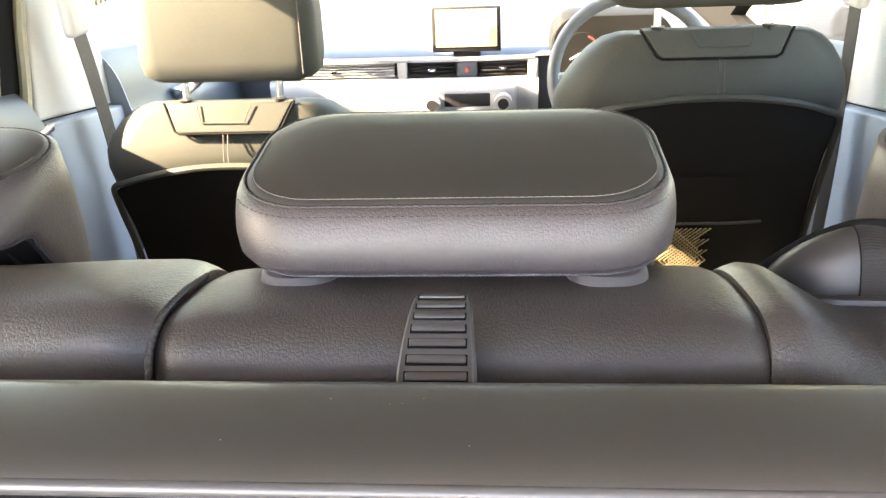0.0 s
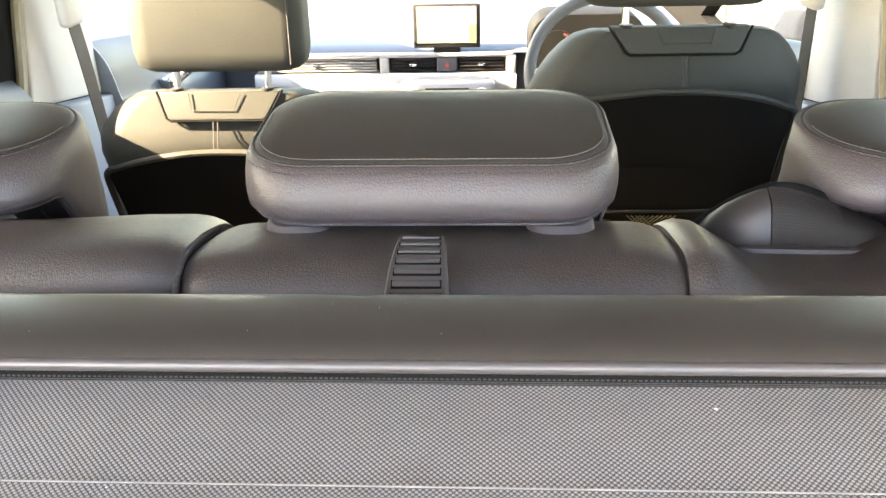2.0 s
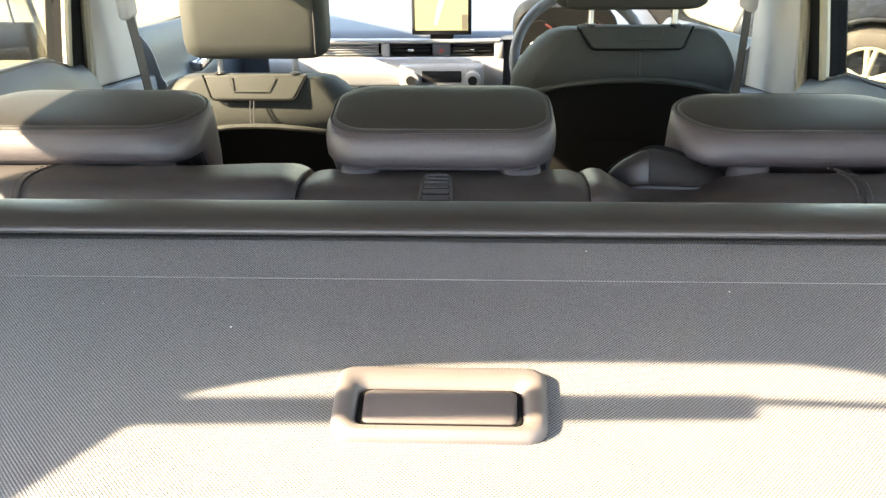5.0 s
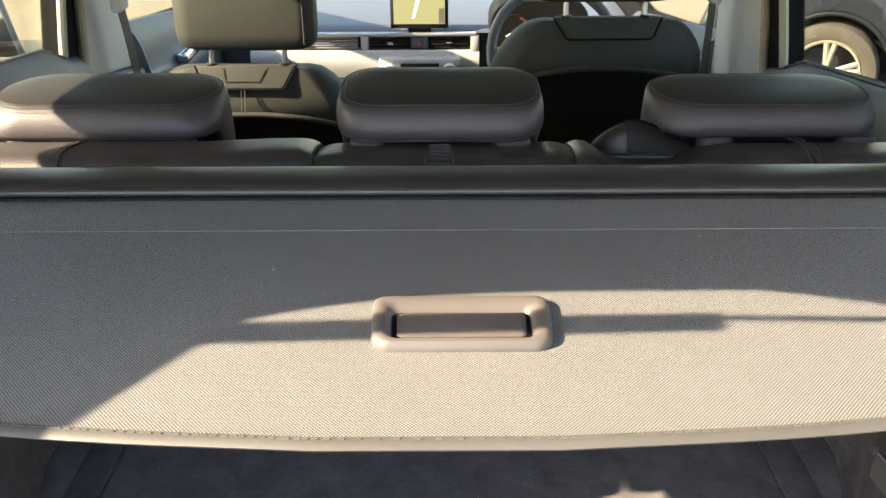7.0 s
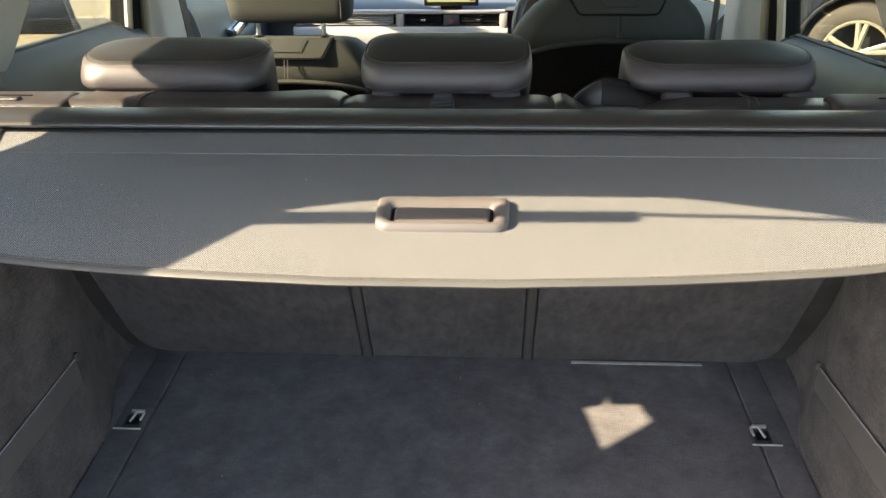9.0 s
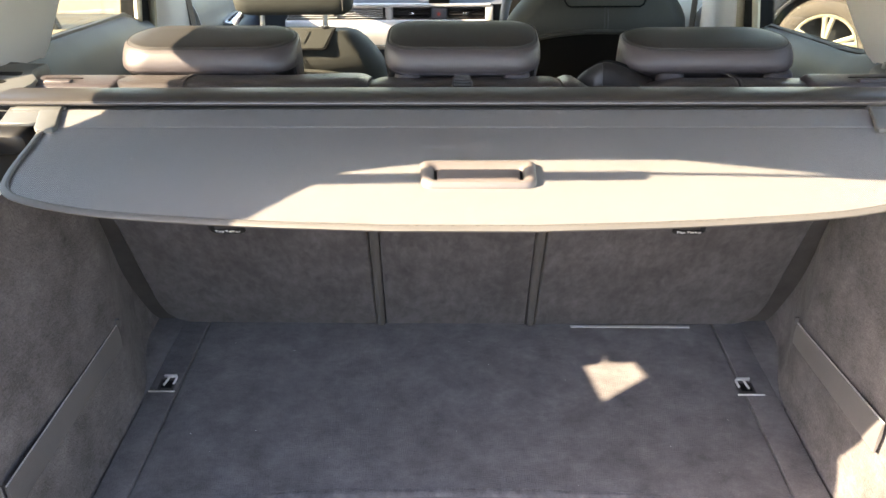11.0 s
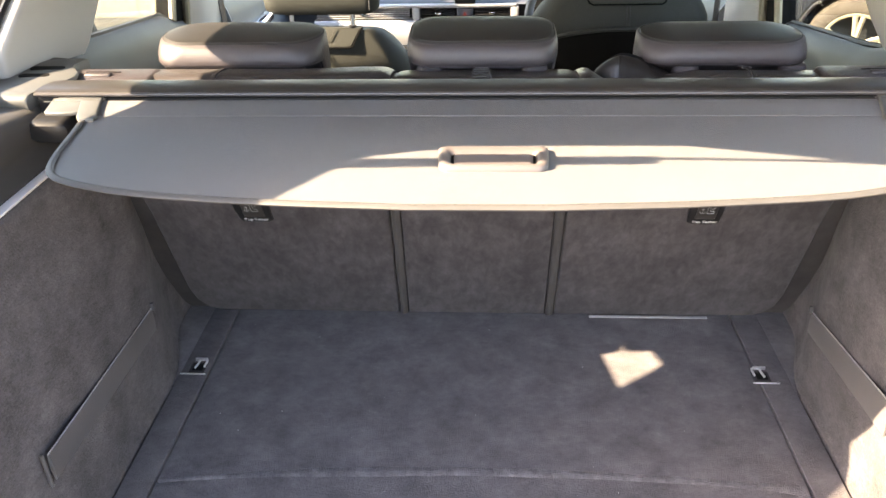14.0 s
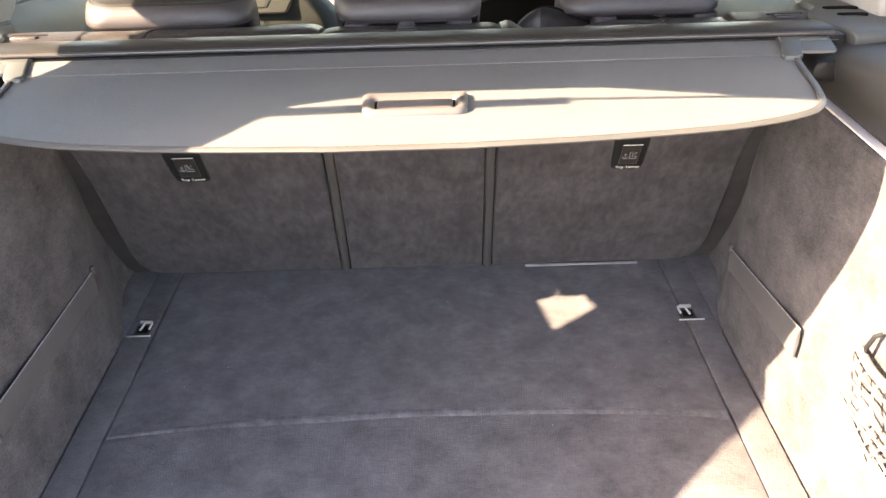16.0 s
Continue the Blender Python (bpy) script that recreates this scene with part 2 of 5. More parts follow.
# red marks given a faint glow of their own, the hazard print too
RED_GLOW = glow("red_glow", (0.9, 0.12, 0.08), 0.04)
SCREEN_LIGHT = glow("screen_light", (0.72, 0.74, 0.36), 0.12)
SCREEN_PANEL = glow("screen_panel", (0.5, 0.42, 0.28), 0.07)
TINTED = pane_material("tinted_glass", (0.35, 0.37, 0.36), 0.01)
GLASS = pane_material("window_glass", (0.88, 0.92, 0.90), 0.01)

XC = 0.018  # the car's middle line


def mirror(x):
    return 2 * XC - x


def middle(y):
    """The cabin's middle line, skewed against the boot's to fit the camera's view."""
    return XC - 0.037 * max(0.0, y)


def warp(ob, s):
    """Bend a side part, drawn straight, to the cabin's plan: wider towards the middle pillars."""
    for v in ob.data.vertices:
        half = abs(v.co.x - XC) - 0.002 + 0.10 * (min(max(v.co.y, 0.25), 0.95) - 0.25)
        v.co.x = middle(v.co.y) + s * half
        # right side lowered to fit the camera's view
        if s > 0:
            v.co.z -= 0.030 * min(1.0, max(0.0, (v.co.y - 0.15) / 0.2))
    return ob


# ---- mesh helpers ----
def finish(name, bm, mat, label="", angle=38):
    bmesh.ops.remove_doubles(bm, verts=bm.verts, dist=1e-6)
    bmesh.ops.recalc_face_normals(bm, faces=bm.faces)
    me = bpy.data.meshes.new(name)
    bm.to_mesh(me)
    bm.free()
    me.materials.append(mat)
    me.shade_smooth()
    me.set_sharp_from_angle(angle=radians(angle))
    ob = new(name, me)
    if label:
        ob["label"] = label
    return ob


def part(name, bm, mat, parent, label="", angle=38):
    ob = finish(name, bm, mat, label, angle)
    ob.parent = parent
    return ob


def thing(name, label, category, group="", kind=""):
    """An Empty that carries a thing's parts."""
    return tagged(new(name), label, category, group, kind)


def joined(*bms):
    out = bmesh.new()
    for b in bms:
        me = bpy.data.meshes.new("tmp")
        b.to_mesh(me)
        b.free()
        out.from_mesh(me)
        bpy.data.meshes.remove(me)
    return out


def rrect(a, b, r, n=6):
    """Points of a rounded rectangle with half sizes a, b, anticlockwise."""
    r = max(0.0004, min(r, a * 0.98, b * 0.98))
    out = []
    for cx, cy, a0 in ((a - r, b - r, 0), (-a + r, b - r, 90), (-a + r, -b + r, 180), (a - r, -b + r, 270)):
        for i in range(n + 1):
            w = radians(a0 + 90 * i / n)
            out.append((cx + r * math.cos(w), cy + r * math.sin(w)))
    return out


def loft(rings, cap=True, closed=True):
    bm = bmesh.new()
    vs = [[bm.verts.new(p) for p in ring] for ring in rings]
    n = len(rings[0])
    for a, b in zip(vs, vs[1:]):
        for i in range(n if closed else n - 1):
            j = (i + 1) % n
            bm.faces.new((a[i], a[j], b[j], b[i]))
    if cap:
        bm.faces.new(vs[0][::-1])
        bm.faces.new(vs[-1])
    return bm


def tube(points, r, seg=8, cap=True):
    pts = [Vector(p) for p in points]
    rings, side = [], None
    for i, p in enumerate(pts):
        way = (pts[min(i + 1, len(pts) - 1)] - pts[max(i - 1, 0)]).normalized()
        if side is None:
            side = way.orthogonal().normalized()
        side = (side - way * side.dot(way)).normalized()
        up = way.cross(side)
        rings.append([p + r * (side * math.cos(2 * math.pi * k / seg) + up * math.sin(2 * math.pi * k / seg)) for k in range(seg)])
    return loft(rings, cap)


def twisted(points, r, pitch, seg=8):
    """A two-strand twisted cord along a line."""
    pts = [Vector(p) for p in points]
    fine = []
    step = pitch / 5
    for a, b in zip(pts, pts[1:]):
        n = max(1, int((b - a).length / step))
        fine += [a.lerp(b, k / n) for k in range(n)]
    fine.append(pts[-1])
    rings, side = [], None
    for i, p in enumerate(fine):
        way = (fine[min(i + 1, len(fine) - 1)] - fine[max(i - 1, 0)]).normalized()
        side = way.orthogonal().normalized() if side is None else (side - way * side.dot(way)).normalized()
        up = way.cross(side)
        ring = []
        for k in range(seg):
            w = 2 * math.pi * k / seg
            rr = r * (0.86 + 0.20 * math.cos(2 * w - 2 * math.pi * i * step / pitch))
            ring.append(p + rr * (side * math.cos(w) + up * math.sin(w)))
        rings.append(ring)
    return loft(rings, True)


def ring_tube(points, r, seg=8):
    return tube(list(points) + [points[0]], r, seg, False)


def box(x0, x1, y0, y1, z0, z1, bevel=0.0, segments=2):
    bm = bmesh.new()
    bmesh.ops.create_cube(bm, size=1.0)
    bmesh.ops.scale(bm, vec=(x1 - x0, y1 - y0, z1 - z0), verts=bm.verts)
    bmesh.ops.translate(bm, vec=((x0 + x1) / 2, (y0 + y1) / 2, (z0 + z1) / 2), verts=bm.verts)
    if bevel:
        bmesh.ops.bevel(bm, geom=bm.edges, offset=bevel, segments=segments, profile=0.5, affect="EDGES")
    return bm


def slab(outline, to_world, depth, bevel=0.0):
    """A flat outline (u, v) given thickness: to_world(u, v, w) places a point at depth w."""
    bm = bmesh.new()
    front = [bm.verts.new(to_world(u, v, 0)) for u, v in outline]
    back = [bm.verts.new(to_world(u, v, depth)) for u, v in outline]
    bm.faces.new(front)
    bm.faces.new(back[::-1])
    n = len(outline)
    for i in range(n):
        j = (i + 1) % n
        bm.faces.new((front[j], front[i], back[i], back[j]))
    bmesh.ops.recalc_face_normals(bm, faces=bm.faces)
    if bevel:
        rim = [e for e in bm.edges if all(v in set(front) for v in e.verts)]
        bmesh.ops.bevel(bm, geom=rim, offset=bevel, segments=3, profile=0.5, affect="EDGES")
    return bm


def smooth_line(points, n=6):
    """Catmull-Rom through open points of any dimension."""
    p = [Vector(q) for q in points]
    p = [p[0] * 2 - p[1]] + p + [p[-1] * 2 - p[-2]]
    out = []
    for i in range(1, len(p) - 2):
        for k in range(n):
            t = k / n
            out.append(0.5 * (2 * p[i] + (p[i + 1] - p[i - 1]) * t + (2 * p[i - 1] - 5 * p[i] + 4 * p[i + 1] - p[i + 2]) * t * t
                              + (3 * p[i] - p[i - 1] - 3 * p[i + 1] + p[i + 2]) * t ** 3))
    return out + [p[-2]]


def holed(outer, holes, x0, x1):
    """A side panel in the plane of y and z, with openings, from x0 to x1 thick."""
    bm = bmesh.new()
    edges = []
    for loop in (outer, *holes):
        vs = [bm.verts.new((x0, y, z)) for y, z in loop]
        edges += [bm.edges.new((vs[i], vs[(i + 1) % len(vs)])) for i in range(len(vs))]
    bmesh.ops.triangle_fill(bm, use_beauty=True, use_dissolve=False, edges=edges)
    got = bmesh.ops.extrude_face_region(bm, geom=bm.faces[:])
    bmesh.ops.translate(bm, vec=(x1 - x0, 0, 0), verts=[g for g in got["geom"] if isinstance(g, bmesh.types.BMVert)])
    return bm


def lettering(text, size, mat, parent, m, name="lettering"):
    cu = bpy.data.curves.new("tmp", "FONT")
    cu.body, cu.size, cu.align_x, cu.extrude = text, size, "CENTER", 0.0001
    ob = bpy.data.objects.new("tmp", cu)
    scene.collection.objects.link(ob)
    me = bpy.data.meshes.new_from_object(ob)
    bpy.data.objects.remove(ob)
    me.name = name
    me.transform(m)
    me.materials.clear()
    me.materials.append(mat)
    out = new(name, me)
    out.parent = parent
    return out

# ---- boot: floor, side trims ----
floor = tagged(finish("floor", box(-0.63, mirror(-0.63), -0.86, 0.36, -0.06, -0.012, 0.002), GAP), "dark base under the boot carpet", "floor", kind="structure")


def floor_edge(x):
    """The bowed joint between the two floor boards."""
    return -0.236 - 0.12 * (x - 0.05) ** 2


def board(y_front, y_back, lift):
    """A carpeted board between two curves across the boot, softly rounded over its rim."""
    xs = [-0.466 + 0.966 * i / 40 for i in range(41)]
    bm = bmesh.new()
    grid = []
    for x in xs:
        a, b = y_front(x), y_back(x)
        edge = min(x + 0.466, 0.5 - x)
        row = []
        for s in (0.0, 0.006, 0.02, 0.25, 0.5, 0.75, 0.98, 0.994, 1.0):
            y = a + (b - a) * s
            rim = min(edge, abs(y - a), abs(b - y))
            z = lift - 0.004 * max(0.0, 1 - rim / 0.004) ** 2 + 0.0015 * noise.noise((x * 6, y * 6, 1.7))
            row.append(bm.verts.new((x, y, z)))
        grid.append(row)
    for ra, rb in zip(grid, grid[1:]):
        for k in range(len(ra) - 1):
            bm.faces.new((ra[k], ra[k + 1], rb[k + 1], rb[k]))
    got = bmesh.ops.extrude_face_region(bm, geom=bm.faces[:])
    bmesh.ops.translate(bm, vec=(0, 0, -0.012), verts=[g for g in got["geom"] if isinstance(g, bmesh.types.BMVert)])
    return bm


part("floor_board", board(lambda x: 0.205, lambda x: floor_edge(x) + 0.0015, 0.0), FLOOR_CARPET, floor, "charcoal carpeted front floor board with pale scuffs")
part("floor_board", board(lambda x: floor_edge(x) - 0.0015, lambda x: -0.84, 0.0008), FLOOR_CARPET, floor, "charcoal carpeted rear floor board with worn edge")
for s in (-1, 1):
    e0, e1 = (-0.5175, -0.4690) if s < 0 else (0.5030, 0.5535)
    part("side_strip", box(e0, e1, -0.84, 0.26, -0.03, -0.0005, 0.0012), FLOOR_CARPET, floor, "narrow carpeted strip beside the floor boards")
    f0, f1 = (-0.62, -0.5180) if s < 0 else (0.5540, 0.656)
    part("side_strip", box(f0, f1, -0.0440, 0.26, -0.03, -0.0020, 0.0012), FLOOR_CARPET, floor, "carpeted corner beside the floor board")
# worn ridge along the joint
rows = []
for i in range(91):
    x = -0.462 + 0.958 * i / 90
    w = (0.0048 + 0.0014 * noise.noise((x * 7, 3.3, 0.0)) + 0.0006 * noise.noise((x * 40, 1.3, 0.0))) * min(1.0, 0.35 + (x + 0.462) * 5)
    y = floor_edge(x)
    rows.append([(x, y - 2.2 * w, 0.0002), (x, y - 1.0 * w, 0.0013), (x, y, 0.0018), (x, y + 1.0 * w, 0.0013), (x, y + 2.2 * w, 0.0002)])
part("worn_ridge", loft(rows, cap=False, closed=False), WORN, floor, "rubbed paler fold across the carpet")

SIDE = [(-0.5205, -0.02), (-0.5215, 0.000), (-0.5255, 0.010), (-0.5295, 0.03), (-0.5345, 0.12), (-0.540, 0.25), (-0.545, 0.38), (-0.546, 0.448),
        (-0.5475, 0.4555), (-0.552, 0.459), (-0.564, 0.460), (-0.567, 0.465), (-0.560, 0.485), (-0.553, 0.508), (-0.556, 0.524), (-0.580, 0.5325), (-0.64, 0.536), (-0.70, 0.537)]


def side_trim(s, upper):
    prof = smooth_line([(a, b, 0) for a, b in SIDE], 4)
    cut = next(i for i, q in enumerate(prof) if q.y > 0.464)
    prof = prof[cut:] if upper else prof[:cut + 1]
    rings = []
    for y in [0.21 - i * 0.03 for i in range(36)]:
        swell = 0.010 * math.exp(-((y + 0.15) / 0.22) ** 2)  # the wheel arch bulges a little into the boot
        ring = []
        for q in prof:
            k = max(0.0, 1 - abs(q.y - 0.25) / 0.24)
            e = max(0.0, min(1.0, (y + 0.04) / 0.20))
            x = q.x + swell * k - 0.050 * e * e * (3 - 2 * e) + 0.0012 * noise.noise((y * 7, q.y * 7, s * 3.1))
            if s < 0:
                x -= 0.024 * max(0.0, min(1.0, (q.y - 0.467) / 0.02))  # the upper panel is pushed out on this side to keep the sun off it
            rise = 0.45 * max(0.0, q.y - 0.470) * max(0.0, min(1.0, (-0.12 - y) / 0.22))  # the upper panel swells towards the tailgate
            ring.append((x if s < 0 else mirror(x), y, min(q.y + rise, 0.60 if y < 0.125 else 0.40)))
        rings.append(ring)
    return loft(rings, cap=False, closed=False)


for s, nm in ((-1, "wall_left"), (1, "wall_right")):
    w = side_trim(s, False)
    bmesh.ops.solidify(w, geom=w.faces[:], thickness=0.004)
    wall = tagged(finish(nm, w, CARPET), "charcoal felt-lined side of the boot with a narrow ledge", "boot wall", kind="structure")
    w = side_trim(s, True)
    bmesh.ops.solidify(w, geom=w.faces[:], thickness=0.004)
    part("upper_panel", w, UPPER_PANEL, wall, "smooth dark moulded upper panel")


def ledge_cap(s):
    """Smooth shelf edge along the top of the felt wall, its glare painted white."""
    cap = tagged(finish("trim", box(-0.5635, -0.5490, -0.80, -0.13, 0.4600, 0.4635, 0.0012) if s < 0
                        else box(mirror(-0.5490), mirror(-0.5635), -0.80, -0.13, 0.4600, 0.4635, 0.0012), GLARE_WHITE),
                 "metal strip along the top of the felt boot side, whitened for its glare", "trim", kind="structure")
    return cap


for s in (-1, 1):
    ledge_cap(s)


def storage_band(s):
    """Grey elastic band with end clips, stretched along the boot side."""
    th = thing("storage_band", "grey elastic storage band stretched along the felt boot side", "strap", "boot storage bands")
    ya, yb, za, zb = (-0.037, -0.393, 0.155, 0.173) if s < 0 else (0.002, -0.283, 0.137, 0.182)
    rings = []
    for i in range(13):
        t = i / 12
        y, z = ya + (yb - ya) * t, za + (zb - za) * t
        x = (-0.5245 - 0.006 * (1 - t)) if s < 0 else mirror(-0.5245 - 0.006 * (1 - t))
        h = 0.044 if s < 0 else 0.040 + 0.012 * t
        o = 0.0022 * (1 if s < 0 else -1)
        rings.append([(x, y, z), (x + o, y, z - 0.002), (x + o * 1.6, y, z - h / 2), (x + o, y, z - h + 0.002), (x, y, z - h), (x - o, y, z - h / 2)])
    band = part("band", loft(rings), BAND, th)
    part("band_edge", tube([(r[0][0] + (0.0012 if s < 0 else -0.0012), r[0][1], r[0][2] + 0.0004) for r in rings], 0.0011, 6), PALE_EDGE, band, "pale rolled edge")
    x = -0.527 if s < 0 else mirror(-0.527)
    if s < 0:
        part("end_clip", box(x - 0.002, x + 0.003, yb - 0.0085, yb - 0.0050, zb - 0.048, zb + 0.006, 0.0012), BAND, th, "slim grey clip")
    part("end_clip", box(x - 0.004, x + 0.003, ya, ya + 0.006, za - 0.004, za + 0.010, 0.0015), GREY_PLASTIC, th, "slim grey clip")


for s in (-1, 1):
    storage_band(s)


def lashing_eye(x, s):
    th = thing("lashing_eye", "chrome fold-down lashing eye in a black recess of the boot floor", "lashing eye", "boot lashing eyes")
    part("recess", box(x - 0.014, x + 0.014, -0.009, 0.019, -0.012, 0.0003, 0.0005), DARK_FELT, th)
    part("front_bar", box(x - 0.023 + s * 0.003, x + 0.023 + s * 0.003, -0.0170, -0.0143, 0.0008, 0.0036, 0.0012), STEEL, th, "bright steel bar")
    q = -s
    loop = [(x - q * 0.004, 0.000, 0.003), (x, 0.009, 0.006), (x + q * 0.002, 0.015, 0.008), (x + q * 0.006, 0.017, 0.009), (x + q * 0.013, 0.017, 0.008), (x + q * 0.015, 0.014, 0.007), (x + q * 0.012, 0.003, 0.003)]
    part("loop", tube(smooth_line(loop, 4), 0.0020, 8), STEEL, th, "chromed steel loop")
    part("hinge", box(x - 0.010, x + 0.012, 0.022, 0.027, 0.0008, 0.006, 0.001), STEEL, th)
    part("inner_well", box(x - 0.009, x + 0.010, -0.004, 0.014, -0.004, 0.0007, 0.0003), GAP, th, "dark well")


lashing_eye(-0.490, -1)
lashing_eye(0.507, 1)


def boot_net():
    """Loose elastic net pouch hung on the boot side."""
    th = thing("boot_net", "crumpled dark elastic net pouch hanging on the boot side", "cargo net")
    rnd = random.Random(4)
    def at(u, v):
        y = -0.412 - 0.26 * u + 0.012 * math.sin(9 * v + 3 * u)
        z = 0.250 + 0.01 * u - (0.105 + 0.03 * math.sin(5 * u)) * v
        x = 0.566 - 0.016 * math.sin(math.pi * v) * (0.5 + u) - 0.008 * math.sin(7 * u + 4 * v)
        return Vector((x, y, z))
    for i in range(12):
        u = i / 11
        pts = [at(u + 0.02 * rnd.uniform(-1, 1), j / 8) for j in range(9)]
        part("cord", tube(pts, 0.0016, 5), NET, th)
    for j in range(9):
        pts = [at(i / 11, j / 8 + 0.02 * rnd.uniform(-1, 1)) for i in range(12)]
        part("cord", tube(pts, 0.0016, 5), NET, th)
    part("top_band", tube([at(i / 11, 0) + Vector((-0.002, 0, 0.004)) for i in range(12)], 0.0055, 8), NET, th, "thicker elastic edge")
    part("hook", tube([(0.572, -0.434, 0.290), (0.564, -0.433, 0.286), (0.559, -0.432, 0.270), (0.564, -0.428, 0.254)], 0.0030, 8), BLACK_PLASTIC, th)
    tag = [(0.553, -0.515, 0.140), (0.553, -0.570, 0.138), (0.551, -0.570, 0.172), (0.551, -0.515, 0.174)]
    bm = bmesh.new()
    bm.faces.new([bm.verts.new(p) for p in tag])
    bmesh.ops.solidify(bm, geom=bm.faces[:], thickness=0.001)
    part("tag", bm, WHITE_PRINT, th, "small white cloth tag")


boot_net()


# ---- rear seat ----
TOP = [(0.006, 0.440), (-0.004, 0.470), (-0.0050, 0.502), (-0.0015, 0.5190), (0.0075, 0.5300), (0.022, 0.5347), (0.05, 0.5318), (0.08, 0.5250), (0.108, 0.512),
       (0.130, 0.488), (0.142, 0.44), (0.150, 0.30), (0.18, 0.05), (0.36, 0.0), (0.36, -0.02), (0.22, 0.02), (0.06, 0.30)]


def seat_top(x0, x1, bulge, round_a=0.016, round_b=0.016):
    """The leather upper of one backrest: a profile swept across the car with rounded ends and a rise given by bulge(x)."""
    prof = smooth_line([(a, b, 0) for a, b in TOP], 4)
    xs = [0, 0.0015, 0.005, 0.010, 0.018] + [0.018 + (x1 - x0 - 0.036) * i / 14 for i in range(1, 14)]
    xs += [x1 - x0 - d for d in (0.018, 0.010, 0.005, 0.0015, 0)]
    rings = []
    for d in xs:
        e = min(d, x1 - x0 - d)
        inset = (round_a if d < x1 - x0 - d else round_b) * max(0.0, 1 - e / 0.018) ** 2.2
        x = x0 + d
        ring = []
        for q in prof:
            c = Vector((0.04, 0.46))
            v = Vector((q.x, q.y)) - c
            k = 1 - inset / max(0.05, v.length)
            y, z = c.x + v.x * k, c.y + v.y * k
            lift = max(0.0, min(1.0, (q.y - 0.42) / 0.10))
            z += bulge(x) * lift + 0.0014 * lift * noise.noise((x * 14, y * 14, 0.3))
            ring.append((x, y, z))
        rings.append(ring)
    return loft(rings)


def double_seam(x, parent):
    """Two rows of stitching over the top of a backrest at x, with the pressed line between."""
    line = [(x, y, z) for y, z in ((-0.0055, 0.502), (-0.0025, 0.5200), (0.0068, 0.5315), (0.022, 0.5365), (0.05, 0.5338), (0.08, 0.5270))]
    part("seam", tube(smooth_line(line, 4), 0.0012, 6), PIPING, parent, "pressed dark seam")
    for o in (-0.006, 0.006):
        pts = smooth_line([(a + o, b, c + 0.0006) for a, b, c in line], 6)
        part("stitching", joined(*[tube([pts[i], pts[i + 1]], 0.0006, 5) for i in range(0, len(pts) - 1, 2)]), THREAD, parent, "pale double stitching")


def felt_back(outline, parent):
    def place(u, v, w):
        return Vector((u, 0.197 - 0.535 * v - 0.010 + w, v))
    part("felt_panel", slab(outline, place, 0.02, 0.005), FELT, parent, "grey felt back panel with faint smudges")


rear_bench = thing("rear_bench", "black leather rear bench with a split backrest felted behind", "car seat")
part("cushion", box(-0.62, 0.656, 0.20, 0.68, -0.38, -0.22, 0.05, 4), BENCH_LEATHER, rear_bench)


def rear_backrest(x0, x1, bulge, outline, label, ra=0.016, rb=0.016):
    rest = part("backrest", seat_top(x0, x1, bulge, ra, rb), BENCH_LEATHER, rear_bench, label)
    felt_back(outline, rest)
    return rest


def right_rise(x):
    """The upper edge of the section with the belt guide: high at the split, dipping under the guide."""
    ease = lambda a, b: (lambda k: k * k * (3 - 2 * k))(max(0.0, min(1.0, (x - a) / (b - a))))
    return 0.001 - 0.005 * ease(0.17, 0.21) - 0.016 * (ease(0.170, 0.212) - ease(0.275, 0.320))


left_rest = rear_backrest(-0.600, -0.1148, lambda x: 0.004 * math.exp(-((x + 0.145) / 0.05) ** 2) + 0.001,
                          [(-0.1425, 0.002), (-0.1215, 0.515), (-0.520, 0.515), (-0.523, 0.30), (-0.532, 0.19), (-0.5405, 0.075), (-0.537, 0.040), (-0.522, 0.014), (-0.500, 0.004)],
                          "black leather rear backrest section with grey felt back", 0.016, 0.0055)
rear_backrest(-0.1135, 0.1595, lambda x: -0.002,
                         [(-0.1235, 0.002), (-0.1025, 0.515), (0.132, 0.515), (0.1425, 0.002)],
                         "narrow black leather centre backrest with grey felt back", 0.0055, 0.0055)
right_rest = rear_backrest(0.1597, 0.636, right_rise,
                           [(0.1613, 0.002), (0.151, 0.515), (0.556, 0.515), (0.559, 0.30), (0.568, 0.19), (0.5765, 0.075), (0.573, 0.040), (0.558, 0.014), (0.536, 0.004)],
                           "black leather rear backrest section with grey felt back beside the belt guide", 0.005, 0.016)
# added panels close the gap to the cabin light; shade is in their tone
for s, rest in ((-1, left_rest), (1, right_rest)):
    f = (lambda x: x) if s < 0 else mirror
    out = [(f(-0.48), -0.03), (f(-0.66), -0.03), (f(-0.66), 0.525), (f(-0.48), 0.525)]
    part("blanking_panel", slab(out, lambda u, v, w: Vector((u, 0.197 - 0.535 * v + 0.009 + w, v)), 0.02), DARK_FELT, rest, "added panel that blocks stray light, dark for the shade beside the felt")
double_seam(-0.372, left_rest)
double_seam(0.403, right_rest)
for xa, rest in ((-0.1305, left_rest), (0.1505, right_rest)):
    pts = [(xa + (0.045 if xa < 0 else -0.022) * (z - 0.06), 0.197 - 0.535 * z - 0.004, z) for z in (0.0, 0.1, 0.2, 0.3, 0.4, 0.515)]
    part("edge_welt", tube(pts, 0.0085, 8), WELT, rest, "dark corded welt at the split")
    part("edge_gap", tube([(x + (0.0095 if xa < 0 else -0.0095), y - 0.001, z) for x, y, z in pts], 0.0015, 6), GAP, rest, "dark gap between the backrests")
